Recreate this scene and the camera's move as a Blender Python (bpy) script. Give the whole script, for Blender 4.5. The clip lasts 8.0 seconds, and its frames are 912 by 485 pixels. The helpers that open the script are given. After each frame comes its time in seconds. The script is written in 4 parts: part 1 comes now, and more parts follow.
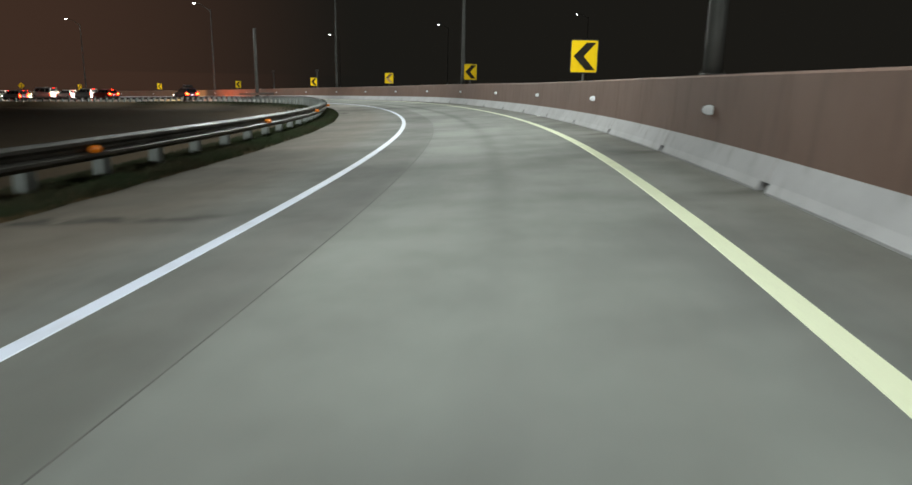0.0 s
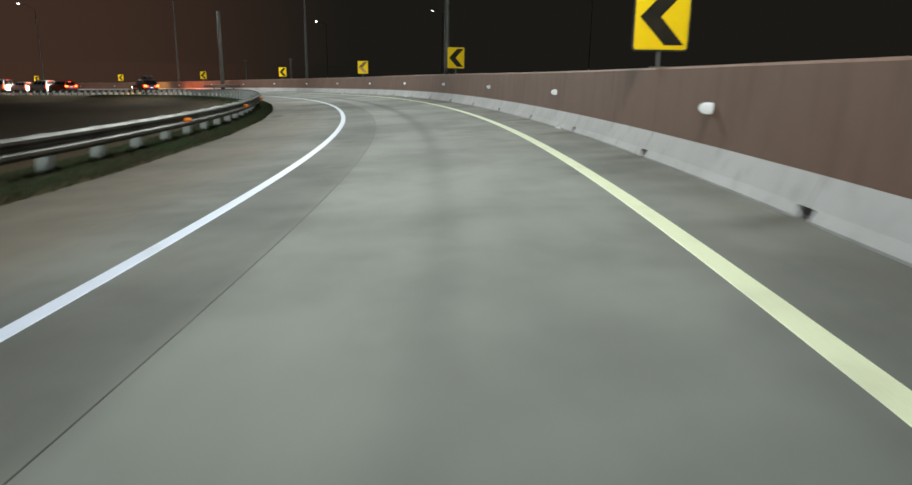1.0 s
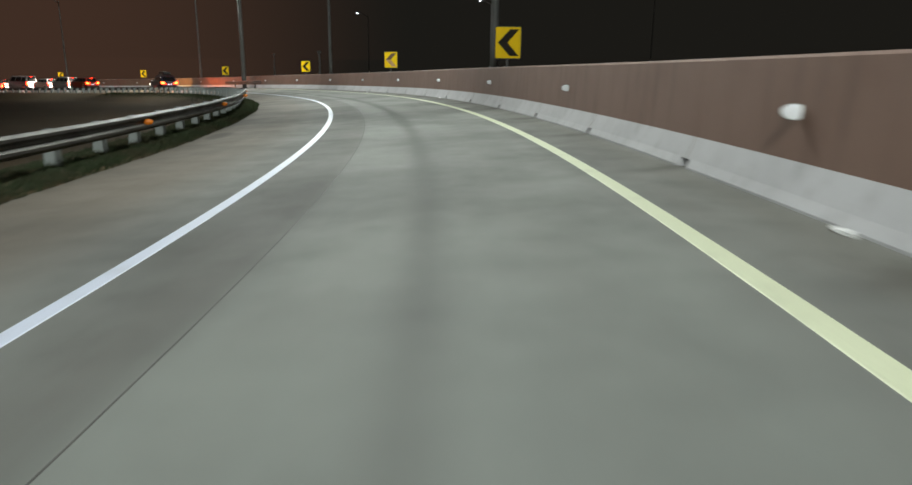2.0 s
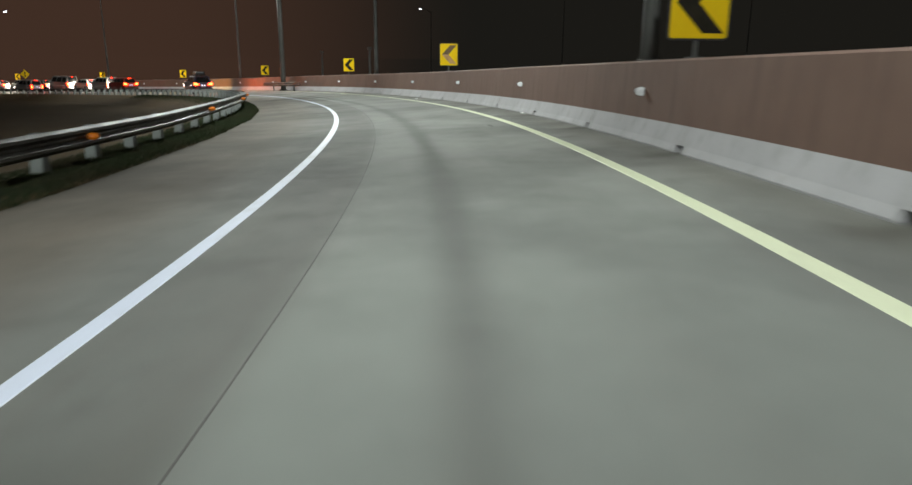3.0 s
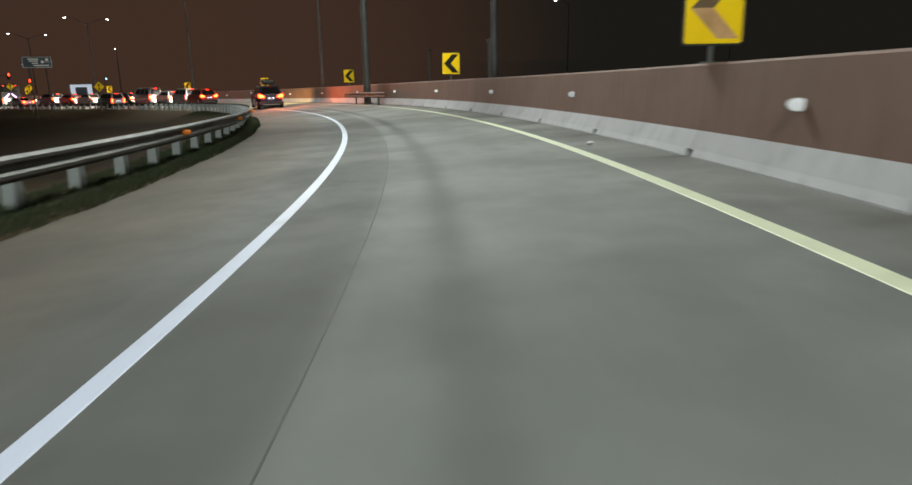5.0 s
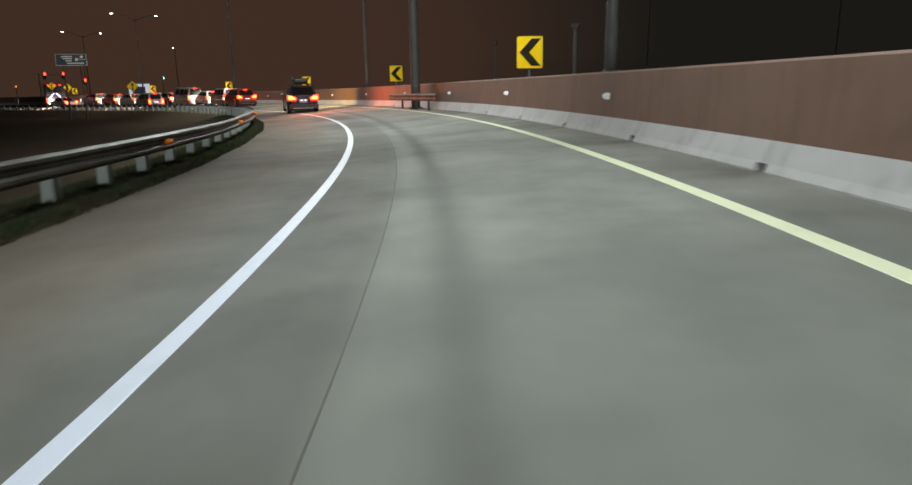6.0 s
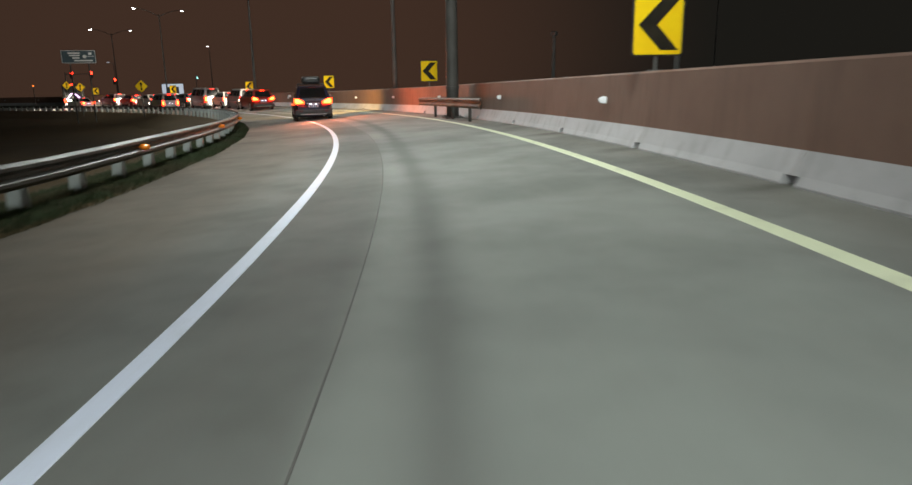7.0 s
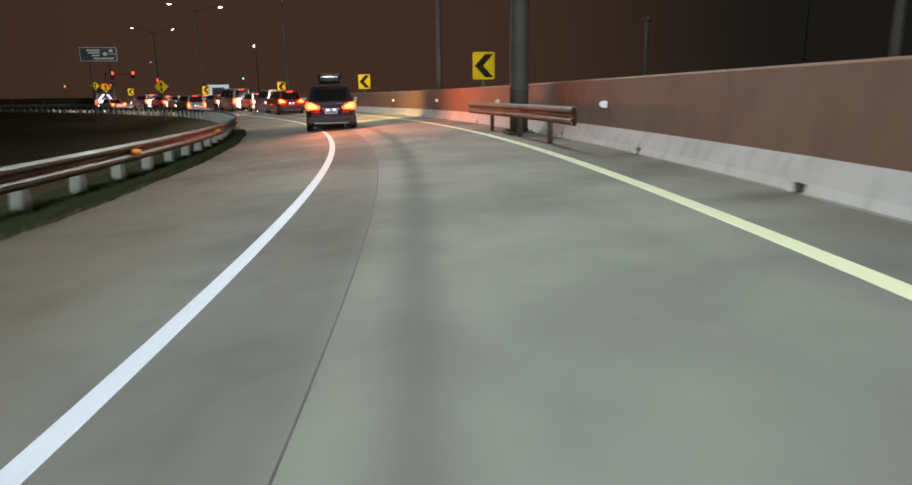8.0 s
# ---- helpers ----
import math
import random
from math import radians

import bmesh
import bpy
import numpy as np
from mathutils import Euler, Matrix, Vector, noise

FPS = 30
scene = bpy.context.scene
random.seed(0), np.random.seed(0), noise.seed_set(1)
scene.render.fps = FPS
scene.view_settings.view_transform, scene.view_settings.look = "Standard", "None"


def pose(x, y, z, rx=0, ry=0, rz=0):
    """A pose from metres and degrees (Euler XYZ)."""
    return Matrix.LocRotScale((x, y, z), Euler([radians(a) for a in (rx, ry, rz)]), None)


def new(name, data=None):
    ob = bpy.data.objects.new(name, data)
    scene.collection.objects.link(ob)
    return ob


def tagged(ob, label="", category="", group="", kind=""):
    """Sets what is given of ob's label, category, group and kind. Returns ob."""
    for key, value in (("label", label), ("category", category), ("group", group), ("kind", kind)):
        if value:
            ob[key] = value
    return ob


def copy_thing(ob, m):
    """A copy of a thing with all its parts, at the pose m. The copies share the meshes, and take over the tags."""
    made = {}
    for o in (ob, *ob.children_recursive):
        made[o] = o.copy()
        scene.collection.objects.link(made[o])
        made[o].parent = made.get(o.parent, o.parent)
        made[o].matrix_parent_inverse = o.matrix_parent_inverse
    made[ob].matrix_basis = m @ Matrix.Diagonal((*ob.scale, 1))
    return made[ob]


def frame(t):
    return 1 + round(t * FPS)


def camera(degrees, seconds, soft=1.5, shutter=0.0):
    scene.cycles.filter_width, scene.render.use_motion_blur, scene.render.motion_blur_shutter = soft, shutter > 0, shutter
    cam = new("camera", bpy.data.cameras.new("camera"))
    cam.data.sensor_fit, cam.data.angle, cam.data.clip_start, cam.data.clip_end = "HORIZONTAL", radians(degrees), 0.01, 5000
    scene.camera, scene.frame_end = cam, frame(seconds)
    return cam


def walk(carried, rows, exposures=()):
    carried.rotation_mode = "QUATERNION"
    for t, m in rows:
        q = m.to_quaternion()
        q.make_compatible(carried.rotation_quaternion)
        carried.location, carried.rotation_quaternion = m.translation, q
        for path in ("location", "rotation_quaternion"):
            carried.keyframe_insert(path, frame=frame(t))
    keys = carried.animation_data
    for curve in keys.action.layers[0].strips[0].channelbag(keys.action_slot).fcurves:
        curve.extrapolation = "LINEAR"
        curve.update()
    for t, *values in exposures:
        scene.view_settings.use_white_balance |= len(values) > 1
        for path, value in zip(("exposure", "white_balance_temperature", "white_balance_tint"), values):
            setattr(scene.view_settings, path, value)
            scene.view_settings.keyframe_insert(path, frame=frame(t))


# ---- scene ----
cam = camera(66.1, 8.0, soft=1.5, shutter=0.4)
ROWS = [
    (0.0, pose(-1.826, 12.275, 1.054, 76.810, -1.054, 11.428)),
    (0.5, pose(-2.410, 17.414, 1.031, 76.358, -0.813, 11.361)),
    (1.0, pose(-3.126, 22.465, 0.994, 76.029, -0.863, 11.275)),
    (2.5, pose(-6.820, 37.572, 0.778, 75.422, -0.460, 18.015)),
    (3.0, pose(-8.854, 43.100, 0.683, 75.507, -0.473, 20.266)),
    (3.5, pose(-10.678, 47.672, 0.609, 75.889, -0.256, 22.409)),
    (4.0, pose(-13.014, 52.955, 0.516, 75.803, 0.095, 24.958)),
    (4.5, pose(-15.218, 57.319, 0.420, 75.799, 0.566, 27.632)),
    (6.0, pose(-23.043, 69.784, 0.040, 75.905, 0.984, 35.537)),
    (6.5, pose(-25.730, 73.407, -0.083, 76.012, 0.793, 37.255)),
    (7.0, pose(-28.606, 77.027, -0.208, 76.076, 0.822, 38.944)),
    (7.5, pose(-31.384, 80.293, -0.323, 76.179, 0.896, 40.936)),
    (8.0, pose(-34.258, 83.412, -0.439, 76.242, 0.821, 43.123)),
]
walk(cam, ROWS)

# ---- world: a night sky with windscreen glare added as a warm glow low down ----
HORIZON = (0.0105, 0.0098, 0.0080, 1)
world = bpy.data.worlds.new("night")
scene.world = world
world.use_nodes = True
wt = world.node_tree
wt.nodes.clear()
w_out = wt.nodes.new("ShaderNodeOutputWorld")
w_bg = wt.nodes.new("ShaderNodeBackground")
w_ramp = wt.nodes.new("ShaderNodeValToRGB")
w_sep = wt.nodes.new("ShaderNodeSeparateXYZ")
w_co = wt.nodes.new("ShaderNodeTexCoord")
wt.links.new(w_co.outputs["Generated"], w_sep.inputs[0])
wt.links.new(w_sep.outputs["Z"], w_ramp.inputs[0])
wt.links.new(w_bg.outputs[0], w_out.inputs[0])
w_ramp.color_ramp.elements[0].position = 0.0
w_ramp.color_ramp.elements[0].color = HORIZON
w_ramp.color_ramp.elements[1].position = 0.35
w_ramp.color_ramp.elements[1].color = (0.0060, 0.0060, 0.0053, 1)
for at, tone in ((0.10, HORIZON), (0.20, (0.0080, 0.0076, 0.0064, 1))):
    w_ramp.color_ramp.elements.new(at).color = tone
w_bg.inputs[1].default_value = 1.0
# windscreen glare of the brake lamps, put into the sky as a low warm dome
GLOW_AT, GLOW_COLOR = Vector((-0.829, 0.559, 0.0)), (0.0400, 0.0172, 0.0100)


def glow_share(nt, direction):
    """How much of the glow comes from a direction, by its turn and its height over the horizon."""
    dot = nt.nodes.new("ShaderNodeVectorMath")
    dot.operation = "DOT_PRODUCT"
    dot.inputs[1].default_value = GLOW_AT
    nt.links.new(direction, dot.inputs[0])
    turn = nt.nodes.new("ShaderNodeMapRange")
    turn.interpolation_type = "SMOOTHSTEP"
    nt.links.new(dot.outputs["Value"], turn.inputs[0])
    turn.inputs[1].default_value, turn.inputs[2].default_value = 0.79, 1.0
    return turn.outputs[0]


def add_glow(nt, base, direction):
    mix = nt.nodes.new("ShaderNodeMix")
    mix.data_type, mix.blend_type = "RGBA", "ADD"
    nt.links.new(glow_share(nt, direction), mix.inputs[0])
    if isinstance(base, tuple):
        mix.inputs[6].default_value = base
    else:
        nt.links.new(base, mix.inputs[6])
    mix.inputs[7].default_value = (*GLOW_COLOR, 1)
    return mix.outputs[2]


wt.links.new(add_glow(wt, w_ramp.outputs[0], w_co.outputs["Generated"]), w_bg.inputs[0])
scene.view_settings.exposure = 0.0

# ---- the line of the road: curvature and level along the yellow edge line ----
KNOT_STEP, LEVEL_STEP, START, END = 20.0, 40.0, -20.0, 300.0
CURVE = [0.00431, 0.00591, 0.00753, 0.00908, 0.00865, 0.00868, 0.00871, 0.00839, 0.00806, 0.00774, 0.00744, 0.00716, 0.00689, 0.00663, 0.00637, 0.00613, 0.00588]
LEVEL = [-0.002, 0.003, -0.547, -1.607, -2.955, -4.018, -4.751, -5.314, -5.819]
BANK = 0.06                      # crossfall, falling to the inside of the bend
S_ALL = np.arange(START, END + 0.01, 1.0)
_k = np.interp(S_ALL, np.arange(START, END + 1, KNOT_STEP), CURVE)
_th = np.concatenate([[0], np.cumsum((_k[1:] + _k[:-1]) / 2)])
_th -= _th[20]
_mid = (_th[1:] + _th[:-1]) / 2
_x = np.concatenate([[0], np.cumsum(-np.sin(_mid))])
_y = np.concatenate([[0], np.cumsum(np.cos(_mid))])
_x -= _x[20]
_y -= _y[20]
_z = np.interp(S_ALL, np.arange(START, END + 1, LEVEL_STEP), LEVEL)
_z = np.convolve(np.pad(_z, 10, mode="edge"), np.ones(21) / 21, "valid")


def heading(s):
    return float(np.interp(s, S_ALL, _th))


def along(s, left, up=0.0):
    """The place s metres along the road, left metres to the left of the yellow line and up metres over the road."""
    t = heading(s)
    return Vector((float(np.interp(s, S_ALL, _x)) - math.cos(t) * left,
                   float(np.interp(s, S_ALL, _y)) - math.sin(t) * left,
                   float(np.interp(s, S_ALL, _z)) - BANK * left + up))


def stand(s, left, up=0.0, turn=0.0):
    """An upright pose there, its y axis along the road, turned to the left by some degrees."""
    return Matrix.Translation(along(s, left, up)) @ Matrix.Rotation(heading(s) + radians(turn), 4, "Z")


LAMP_S = [-11.5, 22.5, 55.4, 89.1, 123.3, 157.5]
LAMP_UP = 12.6
# raised so the lamps also stand in for the missing moving headlights
LAMP_POWER = 15500.0


def street_light(at, turn, power, tilt, narrow=0.27):
    """One of the two beams of a lamp head, thrown along the road."""
    data = bpy.data.lights.new("street_light", "SPOT")
    data.energy, data.color = power, (0.935, 1.0, 0.945)
    data.spot_size, data.spot_blend, data.shadow_soft_size = radians(160), 1.0, 1.2
    ob = new("street_light", data)
    ob.matrix_world = Matrix.Translation(at) @ Matrix.Rotation(turn, 4, "Z") @ Matrix.Rotation(radians(tilt), 4, "X") @ Matrix.Diagonal((narrow, 1, 1, 1))
    return ob


for s in LAMP_S:
    share = float(np.interp(s, [22, 55, 89, 123, 157], [0.95, 0.82, 0.98, 0.72, 0.4]))      # shares set to even the road's brightness and darken the far end
    street_light(along(s, 1.2, LAMP_UP - 0.2), heading(s) + radians(8), LAMP_POWER * share, 66)
    street_light(along(s, 1.2, LAMP_UP - 0.2), heading(s) - radians(8), LAMP_POWER * 0.82 * share, -66)


def head_light(at, power, color, spread=120):
    """The pooled beam of a vehicle's head lamps."""
    data = bpy.data.lights.new("head_light", "SPOT")
    data.energy, data.color, data.spot_size, data.spot_blend = power, color, radians(spread), 1.0
    data.shadow_soft_size = 0.06
    ob = new("head_light", data)
    ob.matrix_world = at
    return ob


# brake lamps and head lamps of the car ahead
CAR_S, CAR_LEFT = 122.9, 3.25
for side in (-1, 1):
    data = bpy.data.lights.new("brake_light", "AREA")
    data.shape, data.size, data.size_y = "RECTANGLE", 0.34, 0.16
    data.spread = radians(165)
    data.energy, data.color = 190.0, (1.0, 0.20, 0.05)
    ob = new("brake_light", data)
    ob.matrix_world = stand(CAR_S, CAR_LEFT) @ pose(side * 0.68, -2.36, 1.00, 108, 0, 218 + 16 * side)
    head_light(stand(CAR_S, CAR_LEFT) @ pose(side * 0.66, 2.4, 0.75, 92, 0, -30), 900.0, (1.0, 0.56, 0.14), 140)


# ---- materials ----
def nodes_of(name):
    m = bpy.data.materials.new(name)
    m.use_nodes = True
    nt = m.node_tree
    return m, nt, nt.nodes["Principled BSDF"]


def add(nt, kind, **values):
    n = nt.nodes.new(kind)
    for key, v in values.items():
        n.inputs[key].default_value = v
    return n


def math_node(nt, op, a, b=None, c=None):
    n = nt.nodes.new("ShaderNodeMath")
    n.operation = op
    for i, v in enumerate((a, b, c)):
        if v is None:
            continue
        if isinstance(v, (int, float)):
            n.inputs[i].default_value = v
        else:
            nt.links.new(v, n.inputs[i])
    return n.outputs[0]


def mix_color(nt, fac, a, b, blend="MIX"):
    n = nt.nodes.new("ShaderNodeMix")
    n.data_type, n.blend_type = "RGBA", blend
    for sock, v in ((n.inputs[0], fac), (n.inputs[6], a), (n.inputs[7], b)):
        if isinstance(v, (int, float)):
            sock.default_value = v
        elif isinstance(v, tuple):
            sock.default_value = (*v, 1) if len(v) == 3 else v
        else:
            nt.links.new(v, sock)
    return n.outputs[2]


def noise_of(nt, vec, scale, detail=4.0, rough=0.55):
    n = add(nt, "ShaderNodeTexNoise", Scale=scale, Detail=detail, Roughness=rough)
    if vec is not None:
        nt.links.new(vec, n.inputs["Vector"])
    return n.outputs[0]


def band(nt, val, lo, hi):
    n = nt.nodes.new("ShaderNodeMapRange")
    n.interpolation_type = "SMOOTHSTEP"
    nt.links.new(val, n.inputs[0])
    n.inputs[1].default_value, n.inputs[2].default_value = lo, hi
    return n.outputs[0]


def bump_in(nt, bsdf, height, strength, distance):
    b = nt.nodes.new("ShaderNodeBump")
    b.inputs["Strength"].default_value, b.inputs["Distance"].default_value = strength, distance
    nt.links.new(height, b.inputs["Height"])
    nt.links.new(b.outputs[0], bsdf.inputs["Normal"])


def surface(name, color, other, rough=0.6, metal=0.0, big=0.7, fine=30.0, bump=0.15, depth=0.004, vary=0.0, coat=0.0, spec=0.5):
    """A worn surface: two colours mixed by stains, fine grain over it, roughness and relief to match."""
    m, nt, p = nodes_of(name)
    co = nt.nodes.new("ShaderNodeTexCoord").outputs["Object"]
    stains, grain = noise_of(nt, co, big, 6), noise_of(nt, co, fine, 5, 0.65)
    c = mix_color(nt, band(nt, stains, 0.35, 0.7), color, other)
    c = mix_color(nt, math_node(nt, "MULTIPLY", grain, 0.35), c, tuple(v * 0.55 for v in color))
    if vary:
        r = nt.nodes.new("ShaderNodeObjectInfo").outputs["Random"]
        c = mix_color(nt, math_node(nt, "MULTIPLY", r, vary), c, other)
    nt.links.new(c, p.inputs["Base Color"])
    p.inputs["Metallic"].default_value = metal
    nt.links.new(math_node(nt, "MULTIPLY_ADD", stains, 0.25, rough - 0.12), p.inputs["Roughness"])
    p.inputs["Coat Weight"].default_value = coat
    p.inputs["Specular IOR Level"].default_value = spec
    bump_in(nt, p, grain, bump, depth)
    return m


def glow(name, color, strength, base=(0.3, 0.02, 0.01)):
    m, nt, p = nodes_of(name)
    p.inputs["Base Color"].default_value = (*base, 1)
    p.inputs["Roughness"].default_value = 0.2
    p.inputs["Emission Color"].default_value = (*color, 1)
    p.inputs["Emission Strength"].default_value = strength
    return m


def road_material():
    m, nt, p = nodes_of("worn_concrete_road")
    uv = nt.nodes.new("ShaderNodeUVMap").outputs[0]
    co = nt.nodes.new("ShaderNodeTexCoord").outputs["Object"]
    sep = nt.nodes.new("ShaderNodeSeparateXYZ")
    nt.links.new(uv, sep.inputs[0])
    u, v = sep.outputs[0], sep.outputs[1]
    stretch = nt.nodes.new("ShaderNodeMapping")
    stretch.inputs["Scale"].default_value = (0.07, 1.0, 1.0)
    nt.links.new(uv, stretch.inputs[0])
    streaks = noise_of(nt, stretch.outputs[0], 2.2, 6, 0.6)
    blotch = noise_of(nt, co, 0.33, 5, 0.6)
    patch = noise_of(nt, co, 1.7, 6, 0.6)
    grain = noise_of(nt, co, 120.0, 4, 0.7)
    c = mix_color(nt, band(nt, blotch, 0.3, 0.72), (0.095, 0.099, 0.092), (0.184, 0.194, 0.181))
    c = mix_color(nt, math_node(nt, "MULTIPLY", band(nt, streaks, 0.42, 0.7), 0.55), c, (0.140, 0.138, 0.126))
    c = mix_color(nt, math_node(nt, "MULTIPLY", band(nt, patch, 0.5, 0.75), 0.35), c, (0.092, 0.090, 0.081))

    def track(at, width, weight):
        d = math_node(nt, "DIVIDE", math_node(nt, "SUBTRACT", v, at), width)
        g = math_node(nt, "POWER", 2.718, math_node(nt, "MULTIPLY", math_node(nt, "MULTIPLY", d, d), -1.0))
        return math_node(nt, "MULTIPLY", math_node(nt, "MULTIPLY", g, weight), math_node(nt, "MULTIPLY_ADD", blotch, 0.9, 0.35))

    def ramp(a, b, lo, hi):
        n = nt.nodes.new("ShaderNodeMapRange")
        nt.links.new(u, n.inputs[0])
        for i, value in enumerate((a, b, lo, hi)):
            n.inputs[i + 1].default_value = value
        return n.outputs[0]

    # the oil line wanders across the lane, faint at first
    oil_at = math_node(nt, "ADD", math_node(nt, "ADD", ramp(12, 80, 1.45, 2.33), ramp(80, 98, 0.0, 0.10)), ramp(99, 114, 0.0, -0.28))
    oil = math_node(nt, "MULTIPLY", track(oil_at, 0.17, 0.62), ramp(14, 52, 0.25, 1.0))
    c = mix_color(nt, oil, c, (0.060, 0.060, 0.053))      # oil and rubber line
    c = mix_color(nt, track(0.95, 0.35, 0.26), c, (0.065, 0.064, 0.057))
    c = mix_color(nt, track(-0.80, 0.30, 0.55), c, (0.085, 0.08, 0.062))      # silt along the wall
    # edge soil, widened to paint the headlights' falloff on the left
    c = mix_color(nt, track(6.75, 0.75, 0.7), c, (0.07, 0.058, 0.038))
    # silt washed across from the drain notches
    step = math_node(nt, "MODULO", math_node(nt, "ADD", u, 4.22 * 40 + 2.11 - 61.62), 4.22)
    near = math_node(nt, "ADD", math_node(nt, "ABSOLUTE", math_node(nt, "SUBTRACT", step, math_node(nt, "MULTIPLY_ADD", patch, 0.7, 1.76))), math_node(nt, "MULTIPLY", blotch, 0.35))
    silt = math_node(nt, "MULTIPLY", band(nt, near, 0.62, 0.14), band(nt, math_node(nt, "ADD", v, math_node(nt, "MULTIPLY", patch, 0.8)), 0.35, -0.5))
    c = mix_color(nt, math_node(nt, "MULTIPLY", silt, 0.7), c, (0.06, 0.056, 0.045))
    # the strip between joint and lane line has kept more grime
    strip = math_node(nt, "MULTIPLY", band(nt, v, 2.84, 2.88), band(nt, v, 4.4, 3.2))
    c = mix_color(nt, math_node(nt, "MULTIPLY", strip, 0.30), c, (0.052, 0.050, 0.044))

    # paler, cooler lane: the headlights' pool put into the colour
    lane = math_node(nt, "MULTIPLY", band(nt, v, -0.25, 0.45), band(nt, v, 3.0, 2.7))
    lane = math_node(nt, "MULTIPLY", lane, math_node(nt, "MULTIPLY_ADD", band(nt, blotch, 0.3, 0.7), 0.5, 0.5))
    c = mix_color(nt, math_node(nt, "MULTIPLY", math_node(nt, "MULTIPLY", lane, 0.6), math_node(nt, "SUBTRACT", 1.0, oil)), c, (0.226, 0.246, 0.230))
    # brown shoulder: the dim rim of the headlights, put into the colour
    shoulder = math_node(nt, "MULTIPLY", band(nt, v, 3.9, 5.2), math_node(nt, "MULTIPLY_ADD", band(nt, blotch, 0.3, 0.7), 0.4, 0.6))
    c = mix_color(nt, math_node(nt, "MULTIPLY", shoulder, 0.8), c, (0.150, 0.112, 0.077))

    def spot(at_u, at_v, ru, rv):
        a = math_node(nt, "DIVIDE", math_node(nt, "SUBTRACT", u, at_u), ru)
        b = math_node(nt, "DIVIDE", math_node(nt, "SUBTRACT", v, at_v), rv)
        r = math_node(nt, "ADD", math_node(nt, "MULTIPLY", a, a), math_node(nt, "MULTIPLY", b, b))
        return band(nt, math_node(nt, "ADD", r, math_node(nt, "MULTIPLY", patch, 0.9)), 1.5, 0.5)

    drips = spot(59.3, 0.49, 0.40, 0.06)
    for q in ((64.45, 2.23, 0.55, 0.09), (49.3, 6.05, 1.2, 0.30)):
        drips = math_node(nt, "MAXIMUM", drips, spot(*q))
    c = mix_color(nt, math_node(nt, "MULTIPLY", drips, 0.4), c, (0.034, 0.033, 0.029))
    # a long dark spill across the hard shoulder
    du = math_node(nt, "ABSOLUTE", math_node(nt, "SUBTRACT", u, math_node(nt, "MULTIPLY_ADD", patch, 0.9, 18.35)))
    spill = math_node(nt, "MULTIPLY", band(nt, du, 0.32, 0.05), band(nt, math_node(nt, "SUBTRACT", v, math_node(nt, "MULTIPLY", blotch, 0.8)), 3.6, 4.2))
    spill = math_node(nt, "MULTIPLY", spill, band(nt, patch, 0.36, 0.55))
    c = mix_color(nt, math_node(nt, "MULTIPLY", spill, 0.85), c, (0.045, 0.042, 0.036))
    c = mix_color(nt, math_node(nt, "MULTIPLY", grain, 0.3), c, (0.070, 0.068, 0.061))
    nt.links.new(c, p.inputs["Base Color"])
    p.inputs["Sheen Roughness"].default_value = 0.33
    dust = math_node(nt, "MULTIPLY", band(nt, blotch, 0.25, 0.75), math_node(nt, "MULTIPLY_ADD", streaks, 0.9, 0.25))
    dust = math_node(nt, "SUBTRACT", math_node(nt, "MULTIPLY_ADD", dust, 0.32, 0.06), math_node(nt, "MULTIPLY", oil, 0.35))
    dust = math_node(nt, "MULTIPLY", dust, math_node(nt, "MULTIPLY_ADD", band(nt, patch, 0.4, 0.75), -0.2, 1.0))
    dust = math_node(nt, "MULTIPLY", dust, math_node(nt, "MULTIPLY_ADD", math_node(nt, "MAXIMUM", drips, math_node(nt, "MULTIPLY", strip, 0.3)), -0.75, 1.0))
    dust = math_node(nt, "MULTIPLY", dust, math_node(nt, "MULTIPLY_ADD", spill, -0.8, 1.0))
    # sheen lowered on the shoulder and raised in the lane, as headlights fall
    dust = math_node(nt, "MULTIPLY", dust, math_node(nt, "MULTIPLY_ADD", shoulder, -0.08, 1.0))
    dust = math_node(nt, "MULTIPLY", dust, math_node(nt, "MULTIPLY_ADD", lane, 0.2, 1.0))
    nt.links.new(math_node(nt, "MULTIPLY", dust, math_node(nt, "MULTIPLY_ADD", silt, -0.7, 1.0)), p.inputs["Sheen Weight"])   # dry dust film: sheen that lifts the road at grazing view
    p.inputs["Sheen Tint"].default_value = (0.9, 0.88, 0.82, 1)
    nt.links.new(math_node(nt, "MULTIPLY_ADD", patch, 0.3, 0.65), p.inputs["Roughness"])
    p.inputs["Specular IOR Level"].default_value = 0.25
    bump_in(nt, p, math_node(nt, "ADD", grain, math_node(nt, "MULTIPLY", streaks, 0.6)), 0.25, 0.004)
    return m


